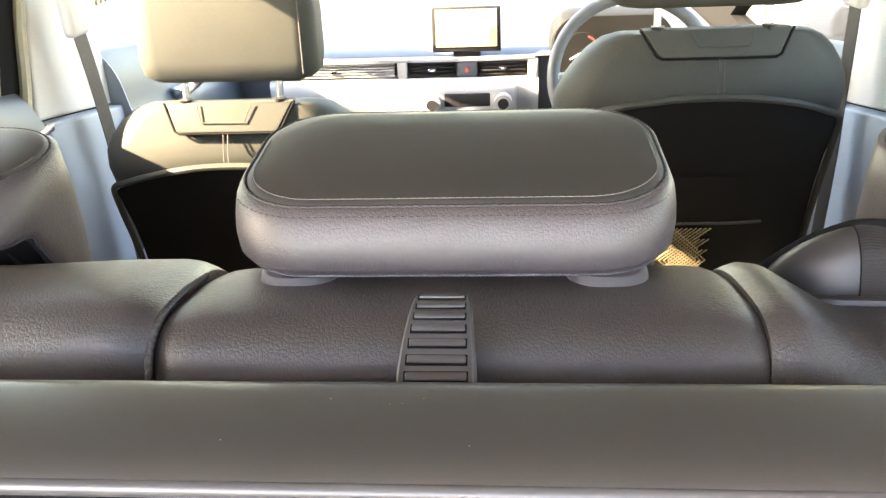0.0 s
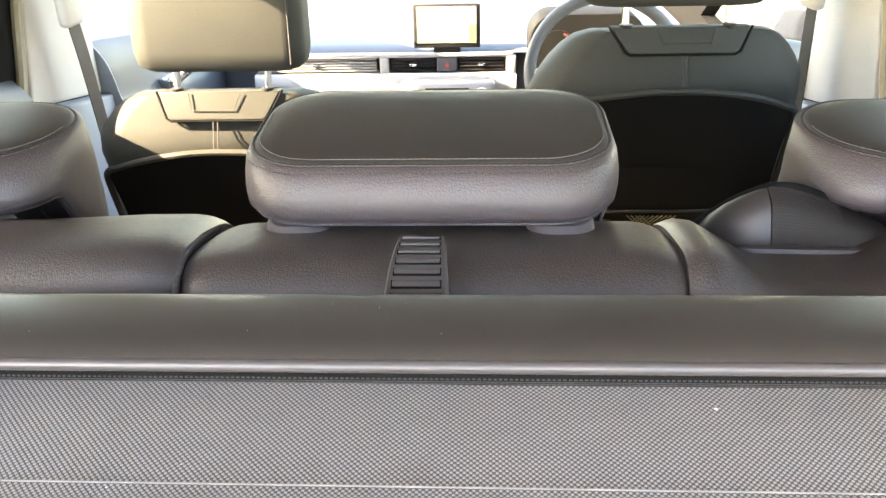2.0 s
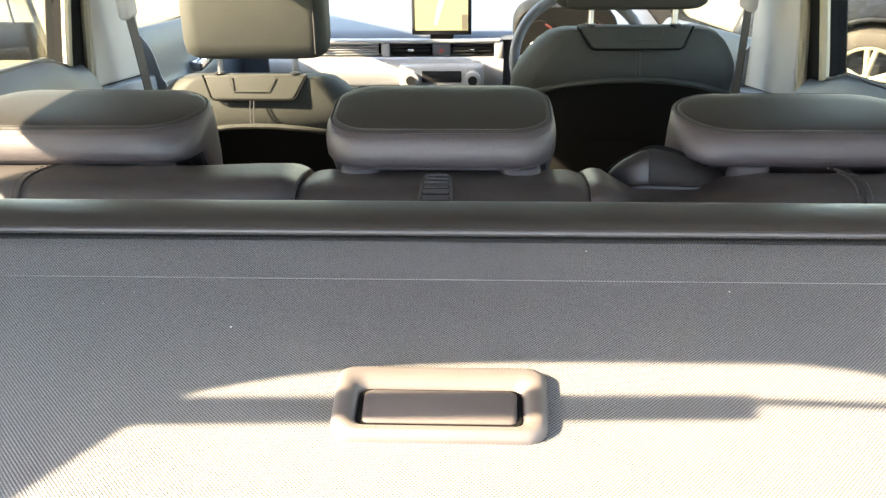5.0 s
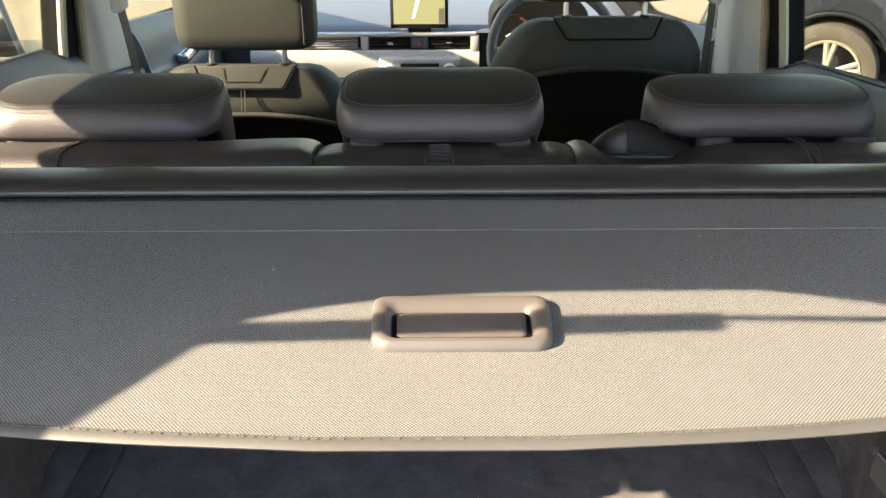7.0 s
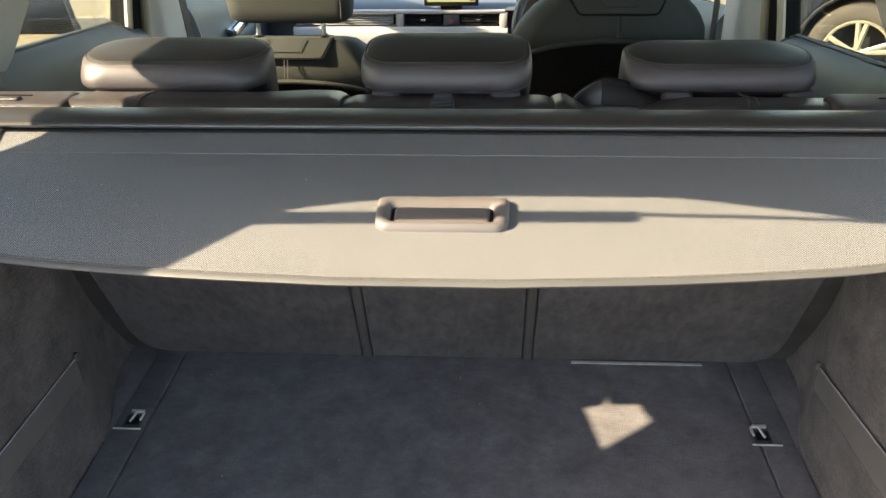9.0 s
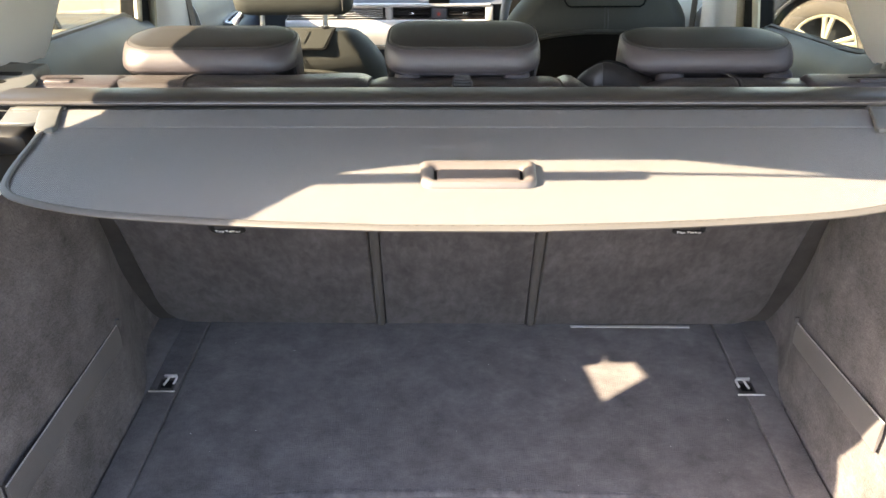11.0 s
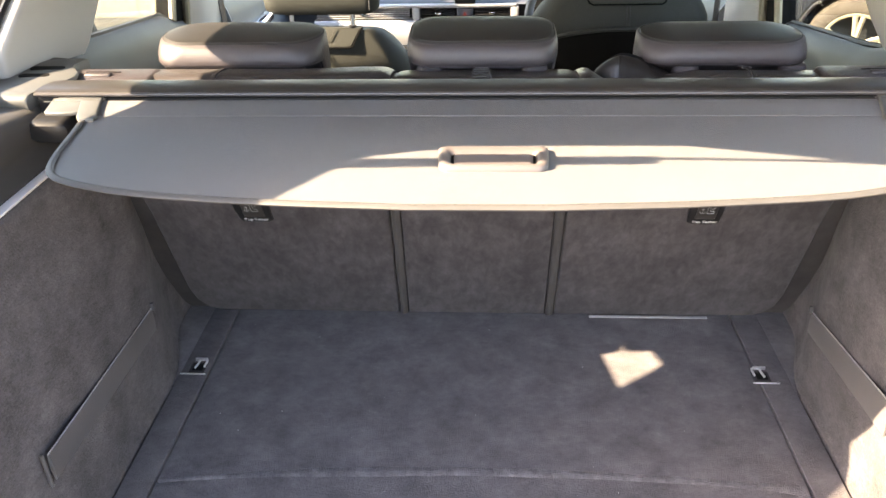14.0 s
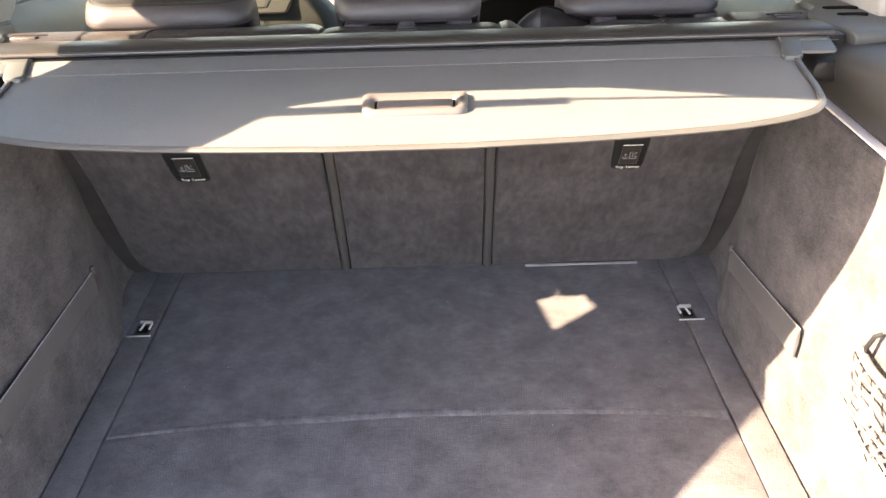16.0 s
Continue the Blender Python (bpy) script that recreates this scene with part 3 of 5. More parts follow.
part("edge_cord", twisted(smooth_line([(-0.1143, y, z) for y, z in ((-0.0050, 0.494), (-0.0030, 0.5130), (0.0050, 0.5250), (0.022, 0.5310), (0.05, 0.5285), (0.08, 0.521))], 4), 0.0019, 0.0030, 8), WELT, left_rest, "braided edge cord")

# shoulder caps with the release buttons
for s, rest in ((-1, left_rest), (1, right_rest)):
    xa, xb = (-0.600, -0.462) if s < 0 else (mirror(-0.462), mirror(-0.600))
    part("shoulder_cap", box(xa, xb, -0.010, 0.055, 0.480, 0.5375, 0.012, 4), LEATHER, rest, "smooth leather-look shoulder cap")
    xm = -0.548 if s < 0 else mirror(-0.548)
    part("release_button", box(xm - 0.020, xm + 0.020, 0.006, 0.018, 0.533, 0.5412, 0.003, 3), LEATHER, rest, "rounded release button")
    part("release_slot", box(xm - 0.026, xm + 0.028, 0.026, 0.030, 0.534, 0.5384, 0.001), GAP, rest, "black slot")


# ---- ribbed lever over the centre backrest ----
def ribbed_lever():
    """Curved strip of grey plastic with seven pressed ribs, hooked over the backrest's rear edge."""
    path = smooth_line([(0.0, 0.021, 0.5395), (0.0, 0.012, 0.5405), (0.0, -0.004, 0.5395), (0.0, -0.020, 0.5345), (0.0, -0.036, 0.5235), (0.0, -0.047, 0.505), (0.0, -0.052, 0.470)], 5)
    rings = []
    n = len(path)
    for i, p in enumerate(path):
        t = i / (n - 1)
        half = 0.0120 + 0.0046 * min(1.0, t * 1.7)
        a = path[min(i + 1, n - 1)] - path[max(i - 1, 0)]
        nm = Vector((0, a.z, -a.y)).normalized()
        nm = nm if nm.z > 0 or nm.y < 0 else -nm
        c = p + Vector((0.0185, 0, 0))
        rings.append([c + Vector((u * half, 0, 0)) + nm * h for u, h in ((-1, 0.0), (-0.97, 0.0028), (-0.90, 0.0040), (0.90, 0.0040), (0.97, 0.0028), (1, 0.0))])
    th = thing("release_lever", "grey ribbed plastic lever hooked over the centre backrest", "lever")
    part("body", loft(rings), GREY_PLASTIC, th)
    dense = smooth_line(path, 8)
    run = [0.0]
    for p, q in zip(dense, dense[1:]):
        run.append(run[-1] + (q - p).length)
    for k in range(11):
        want = 0.0055 + 0.0074 * k
        i = max(1, min(len(dense) - 2, next((j for j, d in enumerate(run) if d >= want), len(dense) - 2)))
        p, a = dense[i], (dense[i + 1] - dense[i - 1]).normalized()
        nm = Vector((0, a.z, -a.y))
        nm = nm if nm.z > 0 or nm.y < 0 else -nm
        half = (0.0120 + 0.0046 * min(1.0, run[i] / run[-1] * 1.7)) * 0.80
        m = Matrix((Vector((1, 0, 0)), a, nm)).transposed().to_4x4()
        spot = Matrix.Translation(p + Vector((0.0185, 0, 0)) + nm * 0.0040) @ m
        g = box(-half - 0.0007, half + 0.0007, -0.0022, 0.0028, -0.0008, 0.0003)
        g.transform(spot)
        part("groove", g, GAP, th)
        b = box(-half, half, -0.0017, 0.0017, -0.0004, 0.0012, 0.0006)
        b.transform(spot)
        part("rib", b, GREY_PLASTIC, th)


ribbed_lever()


# ---- rear headrests ----
def headrest(xc, y_rear, half, deep, z0, sl, hs, drop, label, soft, posts):
    """A low rear headrest: rounded body leaning forward, sloping top panel with a stitched welt, corded lower edge and two collars."""
    th = thing("rear_headrest", label, "headrest", "rear headrests")
    b = deep / 2
    yc = y_rear + b
    def ring(inset, z, slope=0.0, swell=0.0):
        out = []
        bend = 0.041 + (soft - 0.041) * max(0.0, min(1.0, (z - z0) / (hs * 0.036))) ** 1.5
        for u, v in rrect(half - inset, b - inset, bend - inset * 0.4, 9):
            s = 1 - (u / half) ** 2
            e = max(0.0, min(1.0, (v + 0.35 * b) / (0.7 * b)))
            fall = drop * e * e * (3 - 2 * e) * max(0.0, 1 - (z - z0) / (hs * 0.03))  # the front hangs down before the backrest
            out.append((xc + u, yc + v - swell * s * (1 if v < 0 else 0) + 0.30 * (z - z0), z + slope * (v + b) - fall))
        return out
    body = [ring(0.012, z0 - 0.001), ring(0.0045, z0 + hs * 0.001, 0), ring(0.0012, z0 + hs * 0.006, 0), ring(0.0, z0 + hs * 0.015, 0.02, 0.002), ring(0.0, z0 + hs * 0.024, 0.05, 0.002),
            ring(0.001, z0 + hs * 0.0315, 0.09, 0.001), ring(0.0030, z0 + hs * 0.0368, sl), ring(0.0052, z0 + hs * 0.0380, sl)]
    part("body", loft(body), LEATHER, th, "black grained leather", 60)
    top = [ring(0.0056, z0 + hs * 0.0365, sl), ring(0.0064, z0 + hs * 0.0386, sl), ring(0.0095, z0 + hs * 0.0399, sl), ring(0.019, z0 + hs * 0.0413, sl + 0.01), ring(0.036, z0 + hs * 0.0422, sl + 0.01), ring(0.052, z0 + hs * 0.0425, sl + 0.01)]
    part("top_panel", loft(top), LEATHER_TOP_SHADE, th, "smooth black leather top panel, darkened for the shade on top", 60)
    seam = ring(0.0050, z0 + hs * 0.0378, sl)
    part("seam", twisted(seam + seam[:1], 0.0010, 0.0042, 6), PIPING, th, "dark stitched seam")
    line = [Vector(p) for p in ring(0.0090, z0 + hs * 0.0399, sl)]
    stitches = []
    n = len(line)
    for i in range(n):
        p, q = line[i], line[(i + 1) % n]
        if (p.y + q.y) / 2 > yc + 0.2 * b:
            continue
        k = max(1, round((q - p).length / 0.0038))
        for j in range(k):
            a, c = p.lerp(q, (j + 0.08) / k), p.lerp(q, (j + 0.86) / k)
            stitches.append(tube([a, (a + c) / 2 + Vector((0, 0, 0.0002)), c], 0.00036, 4))
    part("stitching", joined(*stitches), THREAD, th, "pale top stitching")
    low = [Vector(p) for p in ring(0.0006, z0 + hs * 0.0345, sl * 0.95)]
    row = []
    for p, q in zip(low, low[1:] + low[:1]):
        if (p.y + q.y) / 2 > yc - 0.55 * b:
            continue
        k = max(1, round((q - p).length / 0.0038))
        row += [tube([p.lerp(q, (j + 0.2) / k), p.lerp(q, (j + 0.7) / k)], 0.0003, 4) for j in range(k)]
    part("welt_stitching", joined(*row), PIPING, th, "dark stitching under the welt")
    part("edge_cord", twisted(ring(0.006, z0 + 0.0005) + ring(0.006, z0 + 0.0005)[:1], 0.0015 if half < 0.12 else 0.0013, 0.0022, 8), CORD if half < 0.12 else PIPING, th, "twisted dark cord round the base")
    part("base_plate", loft([ring(0.046, z0 - 0.022), ring(0.032, z0 - 0.012), ring(0.013, z0 - 0.003), ring(0.010, z0)]), BASE_LEATHER, th, "brown underside, darkened for the shade beneath", 60)
    for s in (-1, 1):
        cx = posts[0 if s < 0 else 1]
        cy = y_rear + 0.020
        rr = [[(cx + u * k, cy + v * k, z0 + d) for u, v in rrect(0.0195, 0.016, 0.0155, 6)] for k, d in ((1.10, -0.034), (1.06, -0.010), (1.0, -0.004), (0.90, -0.0015), (0.80, -0.001))]
        part("collar", loft(rr), COLLAR, th, "grey plastic post collar")
        part("post", tube([(cx, cy + 0.008, z0 - 0.06), (cx, cy + 0.008, z0 - 0.002)], 0.006, 10), CHROME, th, "steel post")
    return th


headrest(0.0190, 0.048, 0.1145, 0.127, 0.5350, 0.10, 0.86, 0.05, "black leather centre rear headrest, lowered, with stitched top", 0.041, (-0.0595, 0.0975))
headrest(-0.3635, 0.078, 0.1335, 0.122, 0.5265, 0.06, 0.88, 0.07, "black leather rear headrest with stitched top, partly in sun", 0.060, (-0.4505, -0.2765))
headrest(0.3870, 0.078, 0.1280, 0.122, 0.5270, 0.05, 0.80, 0.07, "black leather rear headrest with stitched top, in shade", 0.060, (0.329, 0.489))


# ---- belt guide of the middle belt ----
def belt_guide():
    """A smooth cone beside the centre headrest, out of which the ribbed belt is folded down behind the seat."""
    th = thing("belt_guide", "grey plastic guide with a dark seat belt lying over the backrest", "seat belt")
    def section(x, front, top, crest, low, n=18):
        """Cross-section at x: from the lower front edge over a rounded face to the crest and down behind."""
        pts = smooth_line([(front, low, 0), (front + 0.002, low + 0.30 * (top - low), 0), (front + 0.45 * (crest - front), low + 0.80 * (top - low), 0), (crest, top, 0),
                           (crest + 0.010, top - 0.35 * (top - low), 0), (crest + 0.014, low - 0.01, 0), (front + 0.01, low - 0.012, 0)], 5)
        return [(x, q.x, q.y - 0.0050) for q in pts]
    cone = [section(x, f, t, c, l) for x, f, t, c, l in ((0.1905, 0.1035, 0.5095, 0.107, 0.5060), (0.1925, 0.0985, 0.5150, 0.107, 0.5055), (0.197, 0.0925, 0.5215, 0.106, 0.5065), (0.205, 0.0850, 0.5300, 0.104, 0.5085),
                                                  (0.214, 0.0795, 0.5370, 0.1015, 0.5100), (0.222, 0.0772, 0.5418, 0.0995, 0.5108), (0.2262, 0.0768, 0.5430, 0.099, 0.5110))]
    part("guide", loft(cone), GUIDE_PLASTIC, th, "smooth grey plastic cone", 50)
    flange = [(0.186, 0.106, 0.5050), (0.190, 0.095, 0.5035), (0.200, 0.084, 0.5045), (0.214, 0.074, 0.5075), (0.228, 0.0715, 0.5085), (0.27, 0.0715, 0.5075), (0.30, 0.076, 0.5055)]
    part("flange", tube(smooth_line(flange, 4), 0.0034, 8), GUIDE_PLASTIC, th, "grey lip under the cone")
    cuts = [(0.2268, 0.0765, 0.5436, 0.099, 0.5110), (0.232, 0.0765, 0.5444, 0.099, 0.5108), (0.242, 0.0768, 0.5425, 0.0995, 0.5100), (0.256, 0.0775, 0.5380, 0.101, 0.5090), (0.272, 0.0790, 0.5310, 0.103, 0.5075),
            (0.290, 0.0820, 0.5230, 0.105, 0.5060), (0.306, 0.0870, 0.5150, 0.107, 0.5045)]
    web = [section(*c) for c in cuts]
    web_part = part("webbing", loft(web), BELT_WEB, th, "dark ribbed belt webbing", 50)
    for k in range(2, 34):
        line = [Vector(ring[k // 2]).lerp(Vector(ring[k // 2 + 1]), (k % 2) / 2) + Vector((0, -0.0002, 0.0001)) for ring in web[:5]]
        part("web_rib", tube(line, 0.00019, 5), BELT_WEB, web_part)
    edge = [(0.184, 0.115, 0.5005), (0.197, 0.113, 0.5140), (0.210, 0.110, 0.5255), (0.2225, 0.105, 0.5345), (0.231, 0.101, 0.5390), (0.245, 0.103, 0.5375), (0.262, 0.105, 0.531), (0.29, 0.108, 0.517)]
    part("belt_edge", tube(smooth_line(edge, 4), 0.0026, 8), GAP, th, "dark belt edge behind the guide")


belt_guide()


# ---- top tether covers on the seat back ----
def tether(x0, x1):
    th = thing("tether_cover", "black plastic child seat anchor cover marked Top Tether", "anchor cover", "top tether covers")
    place = lambda u, v, w: Vector((u, 0.197 - 0.535 * v - 0.0135 + w, v))
    z0 = 0.284
    c = (x0 + x1) / 2
    h = (x1 - x0) / 2
    plate = [(x0 + 0.010, z0), (x1 - 0.006, z0), (x1, z0 + 0.006), (x1, z0 + 0.10), (x0 - 0.004, z0 + 0.10), (x0, z0 + 0.03), (x0 + 0.003, z0 + 0.006)]
    part("plate", slab(plate, place, 0.012, 0.002), BLACK_PLASTIC, th)
    door = [(c - h * 0.55, z0 + 0.014), (c + h * 0.6, z0 + 0.014), (c + h * 0.6, z0 + 0.060), (c - h * 0.55, z0 + 0.060)]
    part("flap", slab(door, lambda u, v, w: place(u, v, w - 0.0022), 0.003, 0.001), SOFT_PLASTIC, th, "small hinged flap")
    bar = lambda a, b, c2, d: slab([(a, b), (c2, b), (c2, d), (a, d)], lambda u, v, w: place(u, v, w - 0.0028), 0.001)
    part("fold_line", bar(c - h * 0.55, z0 + 0.0590, c + h * 0.6, z0 + 0.0600), WHITE_PRINT, th, "fine pale line")
    part("lower_line", bar(c - h * 0.45, z0 + 0.0155, c + h * 0.55, z0 + 0.0165), GREY_PLASTIC, th, "fine grey line")
    # seat and anchor pictogram as plain strokes
    px = lambda pts: tube([place(c + 0.72 * a, z0 + 0.036 + 0.72 * b, -0.0030) for a, b in pts], 0.00045, 5)
    part("pictogram", joined(px([(-0.010, 0.006), (-0.010, -0.010)]), px([(-0.016, -0.004), (-0.014, -0.009), (-0.010, -0.010), (-0.006, -0.009), (-0.005, -0.004)]), px([(-0.013, 0.003), (-0.007, 0.003)]),
                             px([(0.000, -0.010), (-0.001, 0.010), (0.004, 0.012), (0.006, -0.002), (0.015, -0.004), (0.015, -0.010), (0.000, -0.010)]), px([(0.008, 0.004), (0.014, 0.010)])), GREY_PRINT, th, "white seat and anchor pictogram")
    ax = Vector((1, 0, 0))
    up = Vector((0, -0.535, 1.0)).normalized()
    m = Matrix((ax, up, ax.cross(up))).transposed().to_4x4()
    m.translation = place(c + 0.002, z0 + 0.0050, -0.0014)
    lettering("Top Tether", 0.0085, WHITE_PRINT, th, m)


tether(-0.379, -0.321)
tether(0.344, 0.398)
# pale strip in place of a streak of light leaking under the backrest
part("light_streak", slab([(0.229, 0.002), (0.454, 0.002), (0.454, 0.0052), (0.229, 0.0052)], lambda u, v, w: Vector((u, 0.176 - 0.3 * v + w, v)), 0.006, 0.001), PALE_EDGE, right_rest, "thin pale strip standing in for light leaking at the backrest's foot")


# ---- load cover ----
def load_cover():
    th = thing("load_cover", "black retractable load cover drawn part way over the boot", "load cover")
    # roller housing
    prof = [(-0.056, 0.515), (-0.054, 0.5455), (-0.058, 0.5520), (-0.066, 0.5543), (-0.084, 0.5552), (-0.098, 0.5543), (-0.1055, 0.5520), (-0.1090, 0.5492), (-0.1094, 0.5472), (-0.1065, 0.5456), (-0.100, 0.5450), (-0.098, 0.50), (-0.08, 0.49)]
    pr = smooth_line([(a, b, 0) for a, b in prof], 3)
    part("roller_housing", loft([[(x + (-0.28 if x < 0 else 0.28) * max(0.0, -0.05 - q.x) * abs(x) / 0.6, q.x, q.y) for q in pr] for x in (-0.566, -0.564, 0.0, 0.584, 0.586)]), SOFT_PLASTIC, th, "smooth satin black roller housing")
    part("front_lip", tube([(-0.578, -0.1078, 0.5484), (0.0, -0.1078, 0.5484), (0.598, -0.1078, 0.5484)], 0.0028, 14), LIP, th, "rounded satin lip")
    # black box hides the housing's inner face: the slot's shade as colour
    part("slot_shadow", box(-0.488, 0.524, -0.1050, -0.1005, 0.5340, 0.5452, 0.0005), GAP, th, "black strip painted as the shade in the slot")
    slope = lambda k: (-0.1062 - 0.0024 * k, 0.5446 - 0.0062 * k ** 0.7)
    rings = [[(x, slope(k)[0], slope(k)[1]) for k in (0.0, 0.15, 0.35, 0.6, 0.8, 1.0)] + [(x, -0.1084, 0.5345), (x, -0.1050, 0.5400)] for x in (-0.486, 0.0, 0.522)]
    # the fabric here is coloured black for the shade below the lip
    part("slot_strip", loft(rings), GAP, th, "fabric lip leaving the slot, blackened for the shade under it")
    row = [tube([(-0.486 + 0.0021 * i, *slope(0.30)), (-0.4848 + 0.0021 * i, *slope(0.30))], 0.00045, 4) for i in range(480)]
    tagged(part("slot_stitching", joined(*row), PIPING, th), "fine stitching under the lip", kind="stuff")
    for k in (0.48, 0.60, 0.72, 0.84):
        part("slot_line", tube([(x, *slope(k)) for x in (-0.486, 0.0, 0.522)], 0.00022, 5), PIPING, th, "fine grey rib under the lip")
    # sheet outline: rear edge bowed, corners swept
    def half_out():
        return [(-0.490, -0.105), (-0.4915, -0.150), (-0.4880, -0.180), (-0.4820, -0.212), (-0.4760, -0.250), (-0.4685, -0.289), (-0.4590, -0.322), (-0.4460, -0.343), (-0.427, -0.358), (-0.385, -0.376), (-0.32, -0.393), (-0.185, -0.4115), (-0.05, -0.4210)]
    left = smooth_line([(a, b, 0) for a, b in half_out()], 5)
    right = [Vector((mirror(p.x), p.y, 0)) for p in reversed(left)]
    rim = left + right
    def z_at(x, y):
        return 0.5355 + 0.0045 * max(0.0, min(1.0, (y + 0.162) / 0.052)) + 0.0020 * math.exp(-((x - XC) / 0.3) ** 2) * max(0.0, min(1.0, (-0.12 - y) / 0.15)) + 0.0006 * noise.noise((x * 5, y * 9, 2.2))
    bm = bmesh.new()
    n = len(left)
    rows = []
    for i in range(n):
        a, b = left[i], right[n - 1 - i]
        m = 48
        rows.append([(a.x + (b.x - a.x) * k / m, a.y) for k in range(m + 1)])
    vs = [[bm.verts.new((x, y, z_at(x, y))) for x, y in r] for r in rows]
    for ra, rb in zip(vs, vs[1:]):
        for k in range(len(ra) - 1):
            bm.faces.new((ra[k], ra[k + 1], rb[k + 1], rb[k]))
    # close the shallow bow beyond the last row
    last = vs[-1]
    mid = [bm.verts.new((v.co.x, v.co.y - 0.0016 * (1 - ((v.co.x - XC) / 0.07) ** 2), v.co.z)) for v in last[1:-1]]
    for k in range(len(mid) - 1):
        bm.faces.new((last[k + 1], last[k + 2], mid[k + 1], mid[k]))
    bmesh.ops.solidify(bm, geom=bm.faces[:], thickness=0.0022)
    part("sheet", bm, COVER_FABRIC, th, "black dotted blind fabric", 60)
    # unseen black layer added to darken the boot under the sheet
    lining = bmesh.new()
    under = [[lining.verts.new((x * 0.985 + XC * 0.015, y * 0.99, z_at(x, y) - 0.0036)) for x, y in r] for r in rows]
    for ra, rb in zip(under, under[1:]):
        for k in range(len(ra) - 1):
            lining.faces.new((ra[k], ra[k + 1], rb[k + 1], rb[k]))
    bmesh.ops.solidify(lining, geom=lining.faces[:], thickness=0.0012)
    part("lining", lining, DARK_LINING, th, "unseen black lining added under the fabric to cut bounced light", 60)
    def inset(d, up):
        pts = []
        for i, p in enumerate(rim):
            a, b = rim[max(i - 1, 0)], rim[min(i + 1, len(rim) - 1)]
            w = (b - a).normalized()
            q = p + Vector((-w.y, w.x, 0)) * d
            pts.append(Vector((q.x, q.y, z_at(q.x, q.y) + up)))
        return pts
    part("hem", loft([list(r) for r in zip(inset(-0.001, -0.0016), inset(-0.0024, 0.0006), inset(-0.001, 0.0020), inset(0.003, 0.0028), inset(0.0062, 0.0028), inset(0.0068, 0.0020))], cap=False, closed=False),
         COVER_HEM, th, "folded smooth hem")
    fine = smooth_line(inset(0.0044, 0.0030), 14)
    run, stitches, want = 0.0, [], 0.0
    for p, q in zip(fine, fine[1:]):
        run += (q - p).length
        if run >= want:
            w = (q - p).normalized()
            stitches.append(tube([p, p + w * 0.0017, p + w * 0.0034], 0.0007, 4))
            want += 0.0052
    tagged(part("stitching", joined(*stitches), THREAD, th), "pale hem stitching", kind="stuff")
    part("weld_line", tube([(-0.482, -0.162, 0.5377), (0.0, -0.162, 0.5377), (0.518, -0.162, 0.5377)], 0.00035, 6), WELD, th, "fine pale welded line across the fabric")
    # pull handle
    cx, cy, z = 0.0342, -0.305, 0.5345
    flare = lambda v: 1.032 + 0.9 * v  # a little wider at its far side
    hx = 0.0585
    def loop(o, h):
        """One ring of the grip: its far bar is broad and sloping, the near bar narrow, the ends plump."""
        near, far = 0.0285 - 0.75 * o, 0.0345 - 1.45 * o
        return [(cx + u * flare(v), cy + (far - near) / 2 + v, z + h + 0.0022 * (abs(u) / hx) ** 6 * (h > 0.003)) for u, v in rrect(hx - o, (near + far) / 2, max(0.004, 0.0125 - o * 0.5), 6)]
    rings = [loop(o, h) for o, h in ((0.0, -0.001), (0.0, 0.0035), (0.0012, 0.0068), (0.0042, 0.0092), (0.0085, 0.0094), (0.0122, 0.0070), (0.0145, 0.002), (0.015, -0.004))]
    grip = part("handle", loft(rings, cap=False), HANDLE_PLASTIC, th, "grey-brown plastic pull handle")
    ci = cy - 0.0022
    # black plate laid over the fabric as the shade round the tongue
    part("handle_shade", loft([[(cx + u * flare(v), ci + v, z + h) for u, v in rrect(hx - 0.014, 0.0155, 0.006, 6)] for h in (0.0056, 0.003)]), GAP, grip, "black plate standing for the shade in the recess")
    part("handle_tongue", loft([[(cx + u * flare(v), ci + v, z + h) for u, v in rrect(hx - 0.0168 - i, 0.0138 - i, 0.004, 4)] for i, h in ((0.0, -0.003), (0.0, 0.0060), (0.001, 0.0072), (0.003, 0.0076))]), HANDLE_PLASTIC, grip, "flat tongue inside the handle")
    # end clips that hold the sheet's front corners
    for s in (-1, 1):
        f = (lambda x: x) if s < 0 else mirror
        tab = [(f(x), y) for x, y in ((-0.516, -0.108), (-0.488, -0.108), (-0.4765, -0.150), (-0.470, -0.168), (-0.472, -0.176), (-0.489, -0.179), (-0.4965, -0.170), (-0.506, -0.140))]
        clip = part("corner_clip", slab(tab, lambda u, v, w: Vector((u, v, 0.5450 - w + 0.06 * (v + 0.11))), 0.006, 0.002), LEDGE_PLASTIC, th, "light grey plastic corner clip")
        xa, xb = sorted((f(-0.549), f(-0.487)))
        part("clip_plate", box(xa, xb, -0.120, -0.104, 0.5255, 0.5450, 0.002), LEDGE_PLASTIC, clip, "light grey clip plate")
        plate = [(f(x), y) for x, y in ((-0.556, -0.106), (-0.488, -0.106), (-0.500, -0.149), (-0.512, -0.1530), (-0.546, -0.1530), (-0.550, -0.148))]
        part("clip_apron", slab(plate, lambda u, v, w: Vector((u, v, 0.5440 - w + 0.10 * (v + 0.106))), 0.004, 0.0015), LEDGE_PLASTIC, clip, "light grey sloping apron")
        xa, xb = sorted((f(-0.580), f(-0.545)))
        socket = part("end_socket", box(xa, xb, -0.106, -0.060, 0.520, 0.545, 0.002), BLACK_PLASTIC, th, "black end socket")
        xa, xb = sorted((f(-0.571), f(-0.554)))
